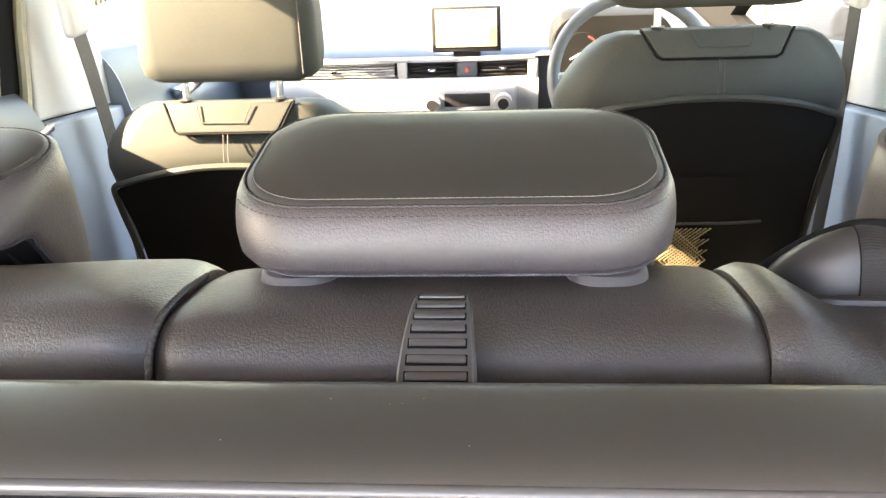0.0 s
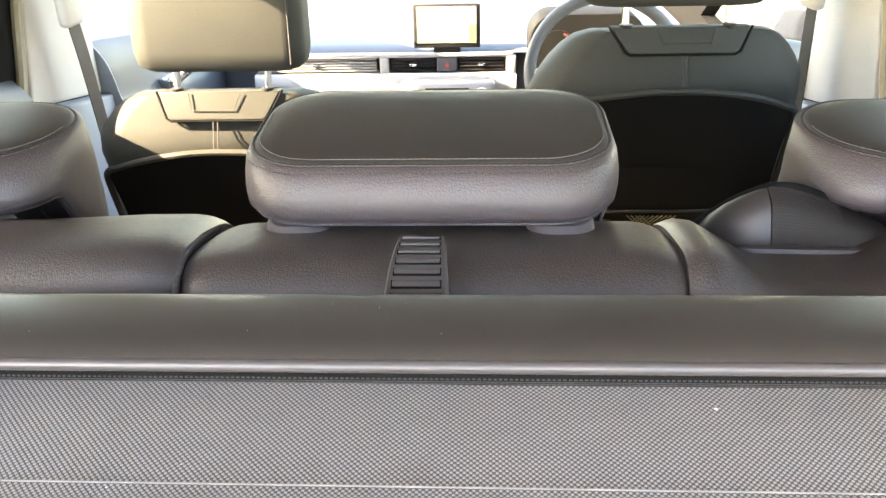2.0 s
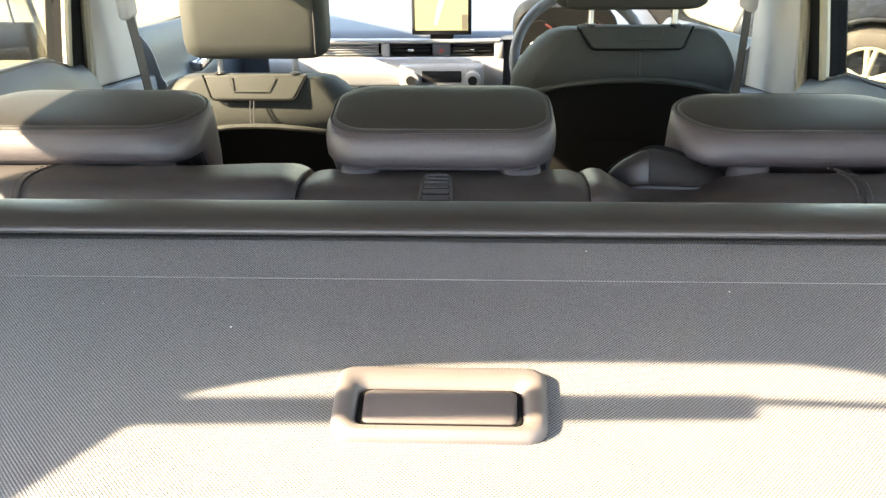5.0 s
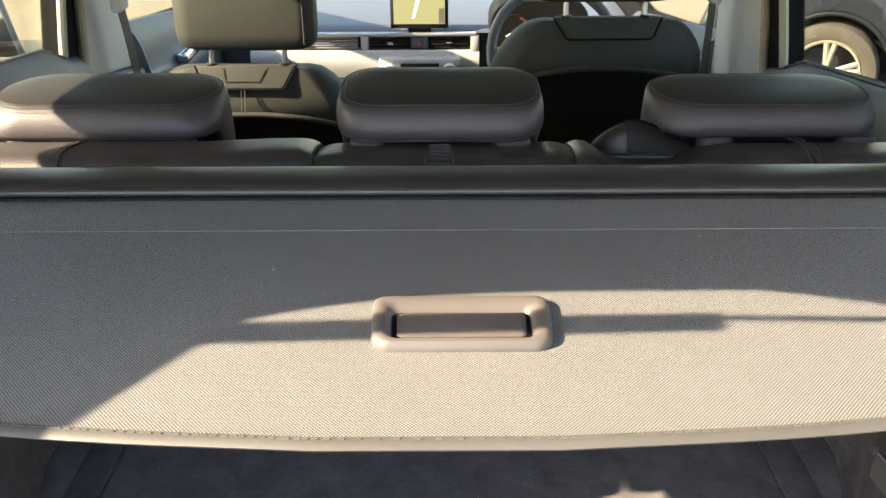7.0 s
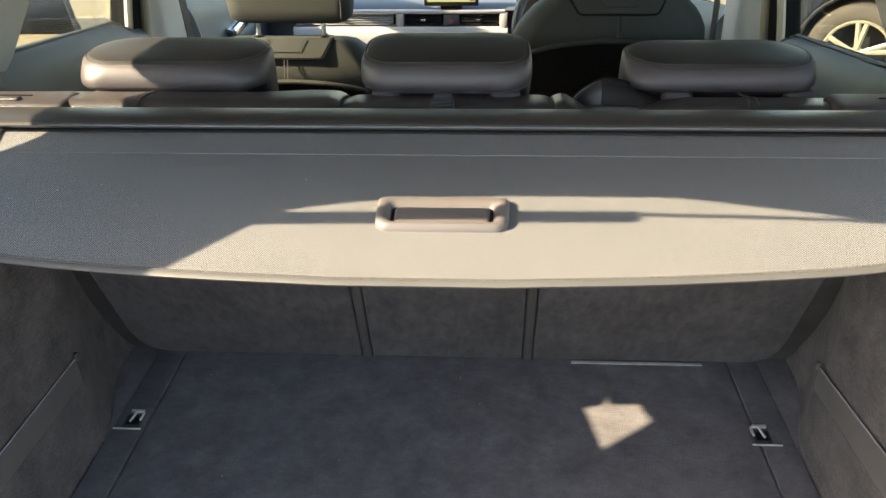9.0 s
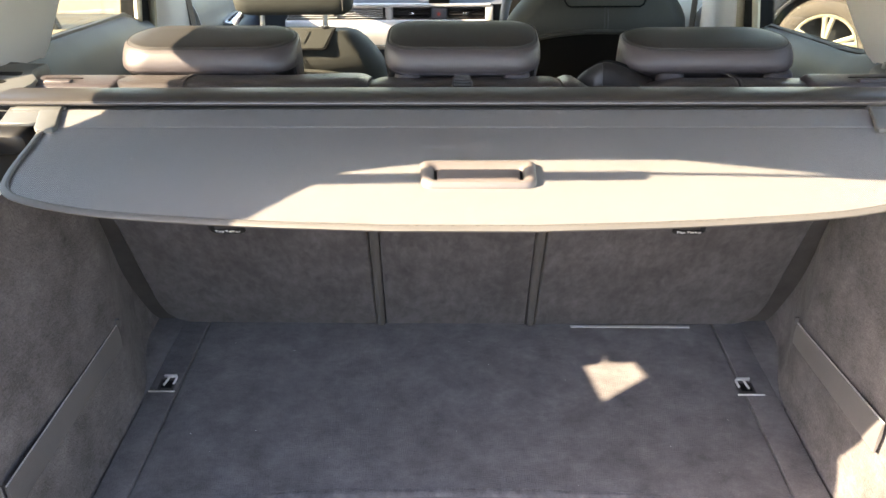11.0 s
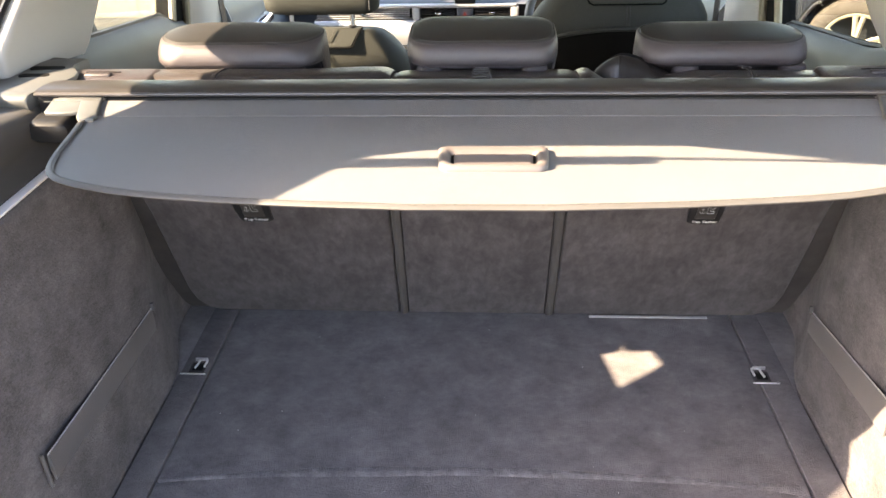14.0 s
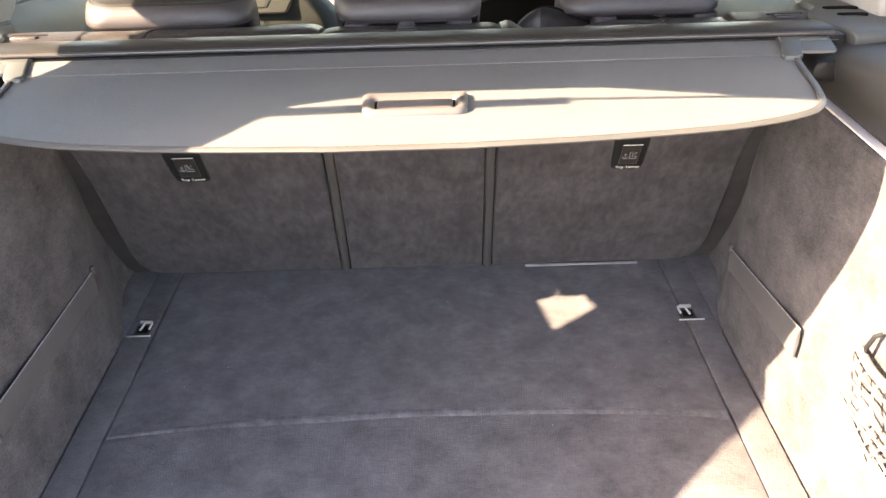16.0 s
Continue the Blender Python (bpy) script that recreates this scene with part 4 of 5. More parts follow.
        part("socket_mark", box(xa, xb, -0.1075, -0.1055, 0.5375, 0.5388), LEDGE_PLASTIC, socket, "pale moulded mark")
        # coloured black in place of shade; lengthened to trim the sun patch below
        rings = [[(f(-0.5545) + u, y, 0.5085 + v) for u, v in rrect(0.032 * k, 0.0165 * k, 0.015 * k, 6)] for y, k in ((-0.050, 1.0), (-0.120, 1.0), (-0.137, 0.96), (-0.1455, 0.85), (-0.1490, 0.65))]
        part("end_housing", loft(rings), BLACK_PLASTIC, th, "rounded end below the housing, black for the shade it sits in")
    return th


load_cover()

# dust specks on the cover and its housing
rnd = random.Random(11)
spots = [(0.138, -0.123, 0.5410, 0.0007), (0.232, -0.173, 0.5365, 0.0007), (-0.107, -0.225, 0.5370, 0.0008), (-0.348, -0.256, 0.5370, 0.0008),
         (-0.235, -0.080, 0.5549, 0.0004), (-0.035, -0.096, 0.5544, 0.0003)]
spots += [(rnd.uniform(-0.16, 0.22), rnd.uniform(-0.095, -0.070), 0.5549, rnd.choice((0.00010, 0.00014, 0.00018))) for _ in range(22)]
spots += [(rnd.uniform(-0.4, 0.42), rnd.uniform(-0.36, -0.13), 0.5368, rnd.choice((0.0003, 0.0004))) for _ in range(24)]
spots += [(rnd.uniform(-0.44, 0.47), rnd.uniform(-0.55, 0.17), 0.0014, rnd.choice((0.0004, 0.0005, 0.0007))) for _ in range(34)]
bm = bmesh.new()
for x, y, z, r in spots:
    got = bmesh.ops.create_icosphere(bm, subdivisions=1, radius=r)
    for v in got["verts"]:
        v.co = Vector((x + v.co.x * rnd.uniform(0.7, 1.3), y + v.co.y * rnd.uniform(0.7, 1.3), z + v.co.z * 0.4))
tagged(finish("dust", bm, DUST), "tiny pale dust specks on the load cover and carpet", "dust", kind="stuff")

# ---- upper sides: ledges, pillars, doors, glass ----
QUARTER = [(-0.341, 0.585), (-0.2525, 0.699), (-0.200, 0.732), (-0.09, 0.749), (0.07, 0.784), (0.33, 0.843), (0.37, 0.80), (0.08, 0.637), (-0.01, 0.586)]
REAR_DOOR = [(0.285, 0.514), (0.489, 0.484), (0.70, 0.452), (0.87, 0.423), (0.935, 0.392), (0.995, 0.512), (1.05, 0.62), (1.095, 0.74), (1.09, 0.82), (0.90, 0.845), (0.76, 0.835), (0.64, 0.765), (0.47, 0.645), (0.40, 0.59)]
FRONT_DOOR = [(1.27, 0.386), (1.67, 0.332), (2.05, 0.29), (2.15, 0.30), (1.85, 0.52), (1.62, 0.70), (1.45, 0.745), (1.34, 0.745)]
D_EDGE = [(-0.445, 0.915), (-0.4725, 0.8935), (-0.545, 0.855), (-0.600, 0.770), (-0.720, 0.641), (-0.84, 0.548), (-0.90, 0.42), (-0.92, 0.0), (-0.88, -0.25)]
BODY = D_EDGE + [(0.3, -0.52), (2.9, -0.52), (2.95, 0.18), (2.62, 0.27), (2.30, 0.40), (1.95, 0.60), (1.62, 0.80), (1.40, 0.885), (1.0, 0.925), (0.3, 0.935)]


def body_side(s):
    x0, x1 = (-0.690, -0.735) if s < 0 else (mirror(-0.690), mirror(-0.735))
    th = thing("wall_outer", "dark painted body side of the car with window openings", "car body", kind="structure")
    warp(part("body_panel", holed(BODY, [QUARTER, REAR_DOOR, FRONT_DOOR], x0, x1), GAP, th), s)
    xg = -0.716 if s < 0 else mirror(-0.716)
    d = -0.004 if s < 0 else 0.004
    for nm, poly in (("quarter_glass", QUARTER), ("rear_door_glass", REAR_DOOR), ("front_door_glass", FRONT_DOOR)):
        g = part(nm, slab(poly, lambda u, v, w: Vector((xg + d * w, u, v)), 1.0), GLASS, th, "clear tinted side glass")
        warp(g, s)
        g.visible_shadow = False
    for nm, poly in (("rear_door_seal", REAR_DOOR), ("quarter_seal", QUARTER)):
        xs = -0.692 if s < 0 else mirror(-0.692)
        warp(part(nm, ring_tube([(xs, y, z) for y, z in poly], 0.005, 6), BLACK_PLASTIC, th, "black rubber window seal"), s)


for s in (-1, 1):
    body_side(s)


def pillar_seal(s):
    """Tan rubber seals: one on the window's front edge, one between door frame and middle pillar."""
    f = (lambda x: x) if s < 0 else mirror
    th = thing("trim_seal", "tan rubber door seals along the middle pillar", "door seal", kind="structure")
    for nm, xo, line in (("window_channel", -0.690, ((0.940, 0.395), (0.996, 0.513), (1.047, 0.62), (1.098, 0.74))),
                         ("door_seal", -0.676, ((0.995, 0.350), (1.018, 0.40), (1.053, 0.50), (1.106, 0.60), (1.175, 0.74)))):
        warp(part(nm, tube(smooth_line([(f(xo), y, z) for y, z in line], 4), 0.0100, 8), SEAL, th, "tan rubber seal"), s)


for s in (-1, 1):
    pillar_seal(s)


def pillar(name, poly, s, x_in, depth, mat, label, bevel=0.010):
    xi = -x_in if s < 0 else mirror(-x_in)
    d = -depth if s < 0 else depth
    bm = slab(poly, lambda u, v, w: Vector((xi + d * w, u, v)), 1.0, bevel)
    return tagged(warp(finish(name, bm, mat), s), label, "pillar trim", kind="structure")


C_PILLAR = [(-0.02, 0.535), (0.20, 0.490), (0.262, 0.516), (0.335, 0.555), (0.415, 0.598), (0.50, 0.655), (0.60, 0.74), (0.64, 0.785), (0.40, 0.84), (0.375, 0.795), (0.075, 0.632), (-0.015, 0.580)]
D_PILLAR = [(-0.425, 0.893), (-0.460, 0.846), (-0.518, 0.822), (-0.586, 0.756), (-0.718, 0.638), (-0.83, 0.551), (-0.80, 0.53), (-0.325, 0.565), (-0.231, 0.685), (-0.197, 0.725), (-0.12, 0.745), (-0.10, 0.90)]
B_PILLAR = [(1.018, 0.326), (1.055, 0.45), (1.075, 0.51), (1.16, 0.74), (1.365, 0.745), (1.335, 0.50), (1.320, 0.40), (1.312, 0.276)]
B_LOWER = [(0.96, -0.40), (0.98, 0.10), (1.010, 0.3245), (1.312, 0.2735), (1.325, 0.10), (1.325, -0.40)]
FRAME_B = [(0.948, 0.400), (1.000, 0.513), (1.05, 0.61), (1.11, 0.74), (1.18, 0.74), (1.10, 0.60), (1.048, 0.50), (1.012, 0.40), (0.985, 0.365), (0.965, 0.375)]
for s, side in ((-1, "left"), (1, "right")):
    pillar("pillar_c", C_PILLAR, s, 0.668, 0.020, PILLAR_TRIM, "light grey trim of the raked rear side pillar")
    pillar("pillar_d", D_PILLAR, s, 0.640, 0.045, PILLAR_TRIM, "light grey trim of the tailgate pillar")
    pillar("pillar_b", B_PILLAR, s, 0.672, 0.018, LIGHT_TRIM, "cream plastic trim of the middle pillar", 0.008)
    pillar("pillar_b_lower", B_LOWER, s, 0.648, 0.036, PILLAR_LOWER, "blue-grey lower trim of the middle pillar", 0.008)
    pillar("door_frame", FRAME_B, s, 0.684, 0.005, GAP, "black window frame of the rear door", 0.002)


def side_ledge(s):
    """Smooth moulded shelf beside the roller housing, rounded over at its rear edge, with two black slots."""
    f = (lambda x: x) if s < 0 else mirror
    edge = lambda y: -0.5695 - 0.28 * max(0.0, -0.05 - y)
    prof = smooth_line([(0.10, 0.5380, 0), (0.07, 0.5410, 0), (0.03, 0.5430, 0), (-0.06, 0.5480, 0), (-0.100, 0.5505, 0), (-0.112, 0.5490, 0), (-0.118, 0.5435, 0), (-0.1175, 0.5340, 0), (-0.108, 0.5270, 0), (-0.06, 0.5230, 0), (0.05, 0.515, 0), (0.10, 0.510, 0)], 4)
    rings = []
    for k, drop in ((0.0, 0.003), (0.012, 0.0006), (0.04, 0.0), (0.5, 0.0), (1.0, 0.004)):
        ring = []
        for q in prof:
            xa = edge(q.x) if q.x < 0.0 else -0.603 if q.x > 0.05 else -0.5695 - 0.0335 * q.x / 0.05
            ring.append((f(xa + (-0.690 - xa) * k), q.x, q.y - drop))
        rings.append(ring)
    th = tagged(finish("ledge", loft(rings), LEDGE_PLASTIC), "grey moulded shelf beside the load cover with black slots", "trim", kind="structure")
    for a, b, w, d in ((-0.632, -0.012, 0.022, 0.007), (-0.634, 0.032, 0.026, 0.008)):
        z = 0.5448 - 0.055 * b
        out = [(f(a) + u, b + v) for u, v in rrect(w, d, d * 0.8, 4)]
        part("slot", slab(out, lambda u, v, w2: Vector((u, v, z + 0.0008 - w2)), 0.006), GAP, th, "black slot")


for s in (-1, 1):
    side_ledge(s)


def rear_door_card(s):
    f = (lambda x: x) if s < 0 else mirror
    rings = []
    for i in range(16):
        y = 0.10 + 0.89 * i / 15
        sill = 0.5185 - 0.150 * (y - 0.263) - 0.024 * max(0.0, min(1.0, (y - 0.84) / 0.08))
        prof = smooth_line([(-0.700, sill, 0), (-0.690, sill + 0.003, 0), (-0.676, sill - 0.006, 0), (-0.655, sill - 0.035, 0), (-0.637, sill - 0.09, 0), (-0.630, sill - 0.17, 0), (-0.63, -0.50, 0)], 4)
        rings.append([(f(q.x), y, q.y) for q in prof])
    bm = loft(rings, cap=False, closed=False)
    bmesh.ops.solidify(bm, geom=bm.faces[:], thickness=0.004)
    th = thing("rear_door", "dark padded rear door trim under the window, tinted blue for reflected sky", "car door")
    warp(part("door_card", bm, DOOR_TRIM, th), s)
    line = [(f(-0.694), 0.16 + 0.78 * i / 15, 0.5185 - 0.150 * (0.16 + 0.78 * i / 15 - 0.263) - 0.024 * max(0.0, min(1.0, (0.16 + 0.78 * i / 15 - 0.84) / 0.08)) + 0.0035) for i in range(16)]
    warp(part("window_seal", tube(line, 0.0055, 6), BLACK_PLASTIC, th, "black rubber seal along the window"), s)
    xa, xb = sorted((f(-0.632), f(-0.622)))
    warp(part("trim_strip", box(xa, xb, 0.70, 0.98, 0.322, 0.336, 0.003), CHROME, th, "thin bright trim strip"), s)
    xa, xb = sorted((f(-0.66), f(-0.60)))
    warp(part("armrest", box(xa, xb, 0.35, 0.85, 0.10, 0.17, 0.02, 3), DOOR_TRIM, th), s)


def front_door_card(s):
    f = (lambda x: x) if s < 0 else mirror
    rings = []
    for i in range(14):
        y = 1.318 + 0.792 * i / 13
        sill = 0.392 - 0.14 * (y - 1.27)
        prof = smooth_line([(-0.700, sill, 0), (-0.690, sill + 0.003, 0), (-0.675, sill - 0.008, 0), (-0.65, sill - 0.05, 0), (-0.635, sill - 0.12, 0), (-0.62, sill - 0.22, 0), (-0.62, -0.50, 0)], 4)
        rings.append([(f(q.x), y, q.y) for q in prof])
    bm = loft(rings, cap=False, closed=False)
    bmesh.ops.solidify(bm, geom=bm.faces[:], thickness=0.004)
    th = thing("front_door", "grey front door trim with armrest, tinted blue for reflected sky", "car door")
    warp(part("door_card", bm, DOOR_TRIM, th), s)
    # lighter material than the card, so that the edge looks lit
    end = [(p[0], p[2]) for p in rings[0]] + [(f(-0.700), -0.50)]
    warp(part("door_edge", slab(end, lambda u, v, w: Vector((u, 1.314 + w, v)), 0.004), PILLAR_LOWER, th, "rear edge, paler than the card to stand in for light"), s)
    xa, xb = sorted((f(-0.66), f(-0.565)))
    warp(part("armrest", box(xa, xb, 1.43, 1.75, 0.06, 0.14, 0.02, 3), DOOR_TRIM, th), s)
    xa, xb = sorted((f(-0.64), f(-0.60)))
    warp(part("door_handle", box(xa, xb, 1.55, 1.72, 0.215, 0.245, 0.008, 3), CHROME, th, "bright door handle"), s)


for s in (-1, 1):
    rear_door_card(s)
    front_door_card(s)


def hanging_belt(s, pts, label):
    f = (lambda x: x) if s < 0 else mirror
    th = thing("seat_belt", label, "seat belt", "front seat belts")
    line = smooth_line(pts, 6)
    rings = [[(f(p.x) + o, p.y + w, p.z + w * 0.25) for w, o in ((-0.023, 0), (0.023, 0), (0.023, 0.0014), (-0.023, 0.0014))] for p in line]
    warp(part("webbing", loft(rings), BELT_WEB, th, "dark brown belt webbing"), s)
    p = line[0]
    warp(part("upper_anchor", box(f(p.x) - 0.012, f(p.x) + 0.012, p.y - 0.034, p.y + 0.034, p.z - 0.02, p.z + 0.055, 0.010, 3), LIGHT_TRIM, th, "pale belt guide"), s)


hanging_belt(-1, [(-0.615, 1.125, 0.475), (-0.613, 1.135, 0.40), (-0.611, 1.142, 0.32), (-0.609, 1.148, 0.22), (-0.606, 1.15, 0.0)], "front seat belt hanging from the middle pillar")
hanging_belt(1, [(-0.615, 1.215, 0.50), (-0.613, 1.205, 0.42), (-0.611, 1.195, 0.30), (-0.609, 1.185, 0.18), (-0.606, 1.18, 0.0)], "front seat belt hanging from the middle pillar")


# ---- front seats ----
def front_seat(xc, yb, dz, wide, inner, low, label, pocket, stretch=1.0):
    """Backrest leaning towards the boot: hard shell, leather yoke sloping down on the inner side, panel round the posts, headrest."""
    th = thing("front_seat", label, "car seat", "front seats")
    lean = lambda z: yb + (0.0672 + 0.20 * (0.10 - z) if z < 0.10 else 0.42 * (0.26 - z) if z < 0.26 else 0.42 * (z - 0.26) if z < 0.38 else 0.05 + 0.10 * (z - 0.38))
    wing = lambda u: (0.06 if u > 0 or stretch == 1.0 else 0.035) * (min(abs(u), 0.24) / 0.23) ** 3
    X = lambda u: xc + inner * (u if u > -0.12 else -0.12 + (u + 0.12) * stretch) * wide
    rings = []
    for z, wo, wi, d in ((-0.42, 0.215, 0.215, 0.06), (-0.20, 0.228, 0.228, 0.06), (0.0, 0.232, 0.232, 0.06), (0.12, 0.232, 0.232, 0.06), (0.20, 0.231, 0.232, 0.06), (0.245, 0.228, 0.228, 0.058), (0.275, 0.224, 0.216, 0.056),
                         (0.300, 0.213, 0.199, 0.055), (0.322, 0.198, 0.180, 0.053), (0.340, 0.178, 0.160, 0.045), (0.351, 0.157, 0.140, 0.030), (0.356, 0.138, 0.122, 0.016)):
        c, h = (wi - wo) / 2, (wi + wo) / 2
        rings.append([(X(c + u), lean(min(z, 0.36)) + d + 0.002 + v + wing(c + u), z + dz) for u, v in rrect(h, d, d * 0.8, 6)])
    part("backrest", loft(rings), SEAT_LEATHER, th, "black leather backrest", 60)
    arc = lambda u: 0.260 - 0.055 * (abs(u) / 0.214) ** 2.6
    place = lambda u, v, w: Vector((X(u), lean(v) - 0.003 + w + wing(u), v + dz))
    bm = bmesh.new()
    cols = [[bm.verts.new(place(0.214 * k / 10, -0.40 + (arc(0.214 * k / 10) + 0.40) * t / 14, 0.0)) for t in range(15)] for k in range(-10, 11)]
    for a, b in zip(cols, cols[1:]):
        for t in range(14):
            bm.faces.new((a[t], b[t], b[t + 1], a[t + 1]))
    bmesh.ops.solidify(bm, geom=bm.faces[:], thickness=0.003)
    part("back_shell", bm, SHELL, th, "matt black hard back shell", 60)
    rim = [(-0.222, -0.38), (-0.222, 0.0), (-0.222, 0.16)] + [(0.214 * k / 8, arc(0.214 * k / 8) + 0.005) for k in range(-8, 9)] + [(0.222, 0.16), (0.222, 0.0), (0.222, -0.38)]
    part("shell_edge", tube(smooth_line([place(a, b, -0.001) for a, b in rim], 4), 0.0060, 8), SEAT_LEATHER, th, "rolled leather edge")
    if pocket:
        bm = bmesh.new()
        cols = [[bm.verts.new(place(0.115 * k / 5 * (1 - 0.3 * max(0, t - 5) / 5), -0.25 + 0.36 * t / 10, -0.007)) for t in range(11)] for k in range(-5, 6)]
        for a, b in zip(cols, cols[1:]):
            for t in range(10):
                bm.faces.new((a[t], b[t], b[t + 1], a[t + 1]))
        bmesh.ops.solidify(bm, geom=bm.faces[:], thickness=0.006)
        part("map_pocket", bm, SHELL, th, "dark map pocket panel")
        # net drawn only where it looks sunlit; its light tone replaces the sun
        cords = []
        for k in range(48):
            a = -0.19 + 0.008 * k
            for sgn in (-1, 1):
                run = [(sgn * (a + 0.024 * j) - (0.0 if sgn > 0 else -0.06), -0.21 + 0.024 * j) for j in range(10)]
                run = [p for p in run if -0.045 < p[0] < 0.050]
                if len(run) > 1:
                    cords.append(tube([place(u, v, -0.014) for u, v in run], 0.0014, 5))
        tagged(part("pocket_net", joined(*cords), STRAW, th), "woven net of the pocket, its straw tone standing in for sun", kind="stuff")
        part("net_edge", tube([place(u / 100, 0.016, -0.014) for u in range(-12, 17, 2)], 0.003, 8), SEAT_LEATHER, th, "dark elastic edge of the net")
    # plastic panel round the posts, set into the yoke
    pn = [(-0.116, 0.362), (-0.098, low + 0.004), (-0.090, low), (0.072, low), (0.080, low + 0.004), (0.104, 0.362)]
    part("post_panel", slab(pn, lambda u, v, w: place(u, v, w + 0.0020), 0.022, 0.003), SEAT_LEATHER, th, "smooth plastic panel round the headrest posts")
    # black tube draws the shadow of the step round the panel
    part("panel_shade", tube([place(a * 1.03, b - 0.002 * (0 < k < 5), 0.0046) for k, (a, b) in enumerate(pn)], 0.0022, 6), GAP, th, "black tube standing for the shade in the joint round the panel")
    flap = [(-0.060, 0.361), (-0.053, low + 0.016), (0.022, low + 0.016), (0.034, 0.361)]
    part("panel_groove", tube([place(a, b, 0.0018) for a, b in flap], 0.0011, 6), SEAT_LEATHER, th)
    for o in (-0.004, 0.004):
        part("seam", tube([place(-0.012 + o, z, 0.0050) for z in (low - 0.003, 0.295, 0.280, 0.266)], 0.0011, 6), PIPING, th, "double seam")
    for px in (-0.084, 0.080):
        y0 = lean(0.36) + 0.016
        part("post", tube([(X(px), y0, 0.33 + dz), (X(px), lean(0.44) + 0.02, 0.43 + dz)], 0.0062, 10), DARK_STEEL, th, "steel headrest post")
        part("post_sleeve", tube([(X(px), y0, 0.345 + dz), (X(px), y0 - 0.0005, 0.366 + dz)], 0.011, 12), BLACK_PLASTIC, th)
    hr = []
    for z, w, d, o in ((0.394, 0.118, 0.032, 0.02), (0.397, 0.136, 0.042, 0.012), (0.406, 0.147, 0.050, 0.004), (0.43, 0.150, 0.054, 0.0), (0.50, 0.150, 0.055, 0.0), (0.56, 0.144, 0.053, 0.0), (0.60, 0.130, 0.048, 0.004), (0.62, 0.108, 0.036, 0.014), (0.625, 0.09, 0.026, 0.02)):
        hr.append([(X(u + 0.002), lean(z) + 0.040 + v, z + dz) for u, v in rrect(w, d, min(d * 0.75, 0.034), 6)])
    head = part("headrest", loft(hr), SEAT_LEATHER, th, "black leather headrest", 60)
    side = [(X(0.131), lean(z) + 0.040 - 0.0535, z + dz) for z in (0.41, 0.45, 0.50, 0.56, 0.60)]
    part("headrest_seam", tube(side, 0.0016, 6), PIPING, head, "dark seam")
    part("cushion", box(xc - 0.24 * wide, xc + 0.24 * wide, yb + 0.08, yb + 0.60, -0.42 + dz, -0.24 + dz, 0.05, 4), SEAT_LEATHER, th)
    return th


front_seat(-0.412, 0.945, 0.0, 1.0, 1, 0.316, "black leather front passenger seat, sunlit from behind", False, 1.28)
front_seat(0.376, 0.955, 0.098, 1.05, -1, 0.322, "black leather driver's seat with map pocket, in shade", True)


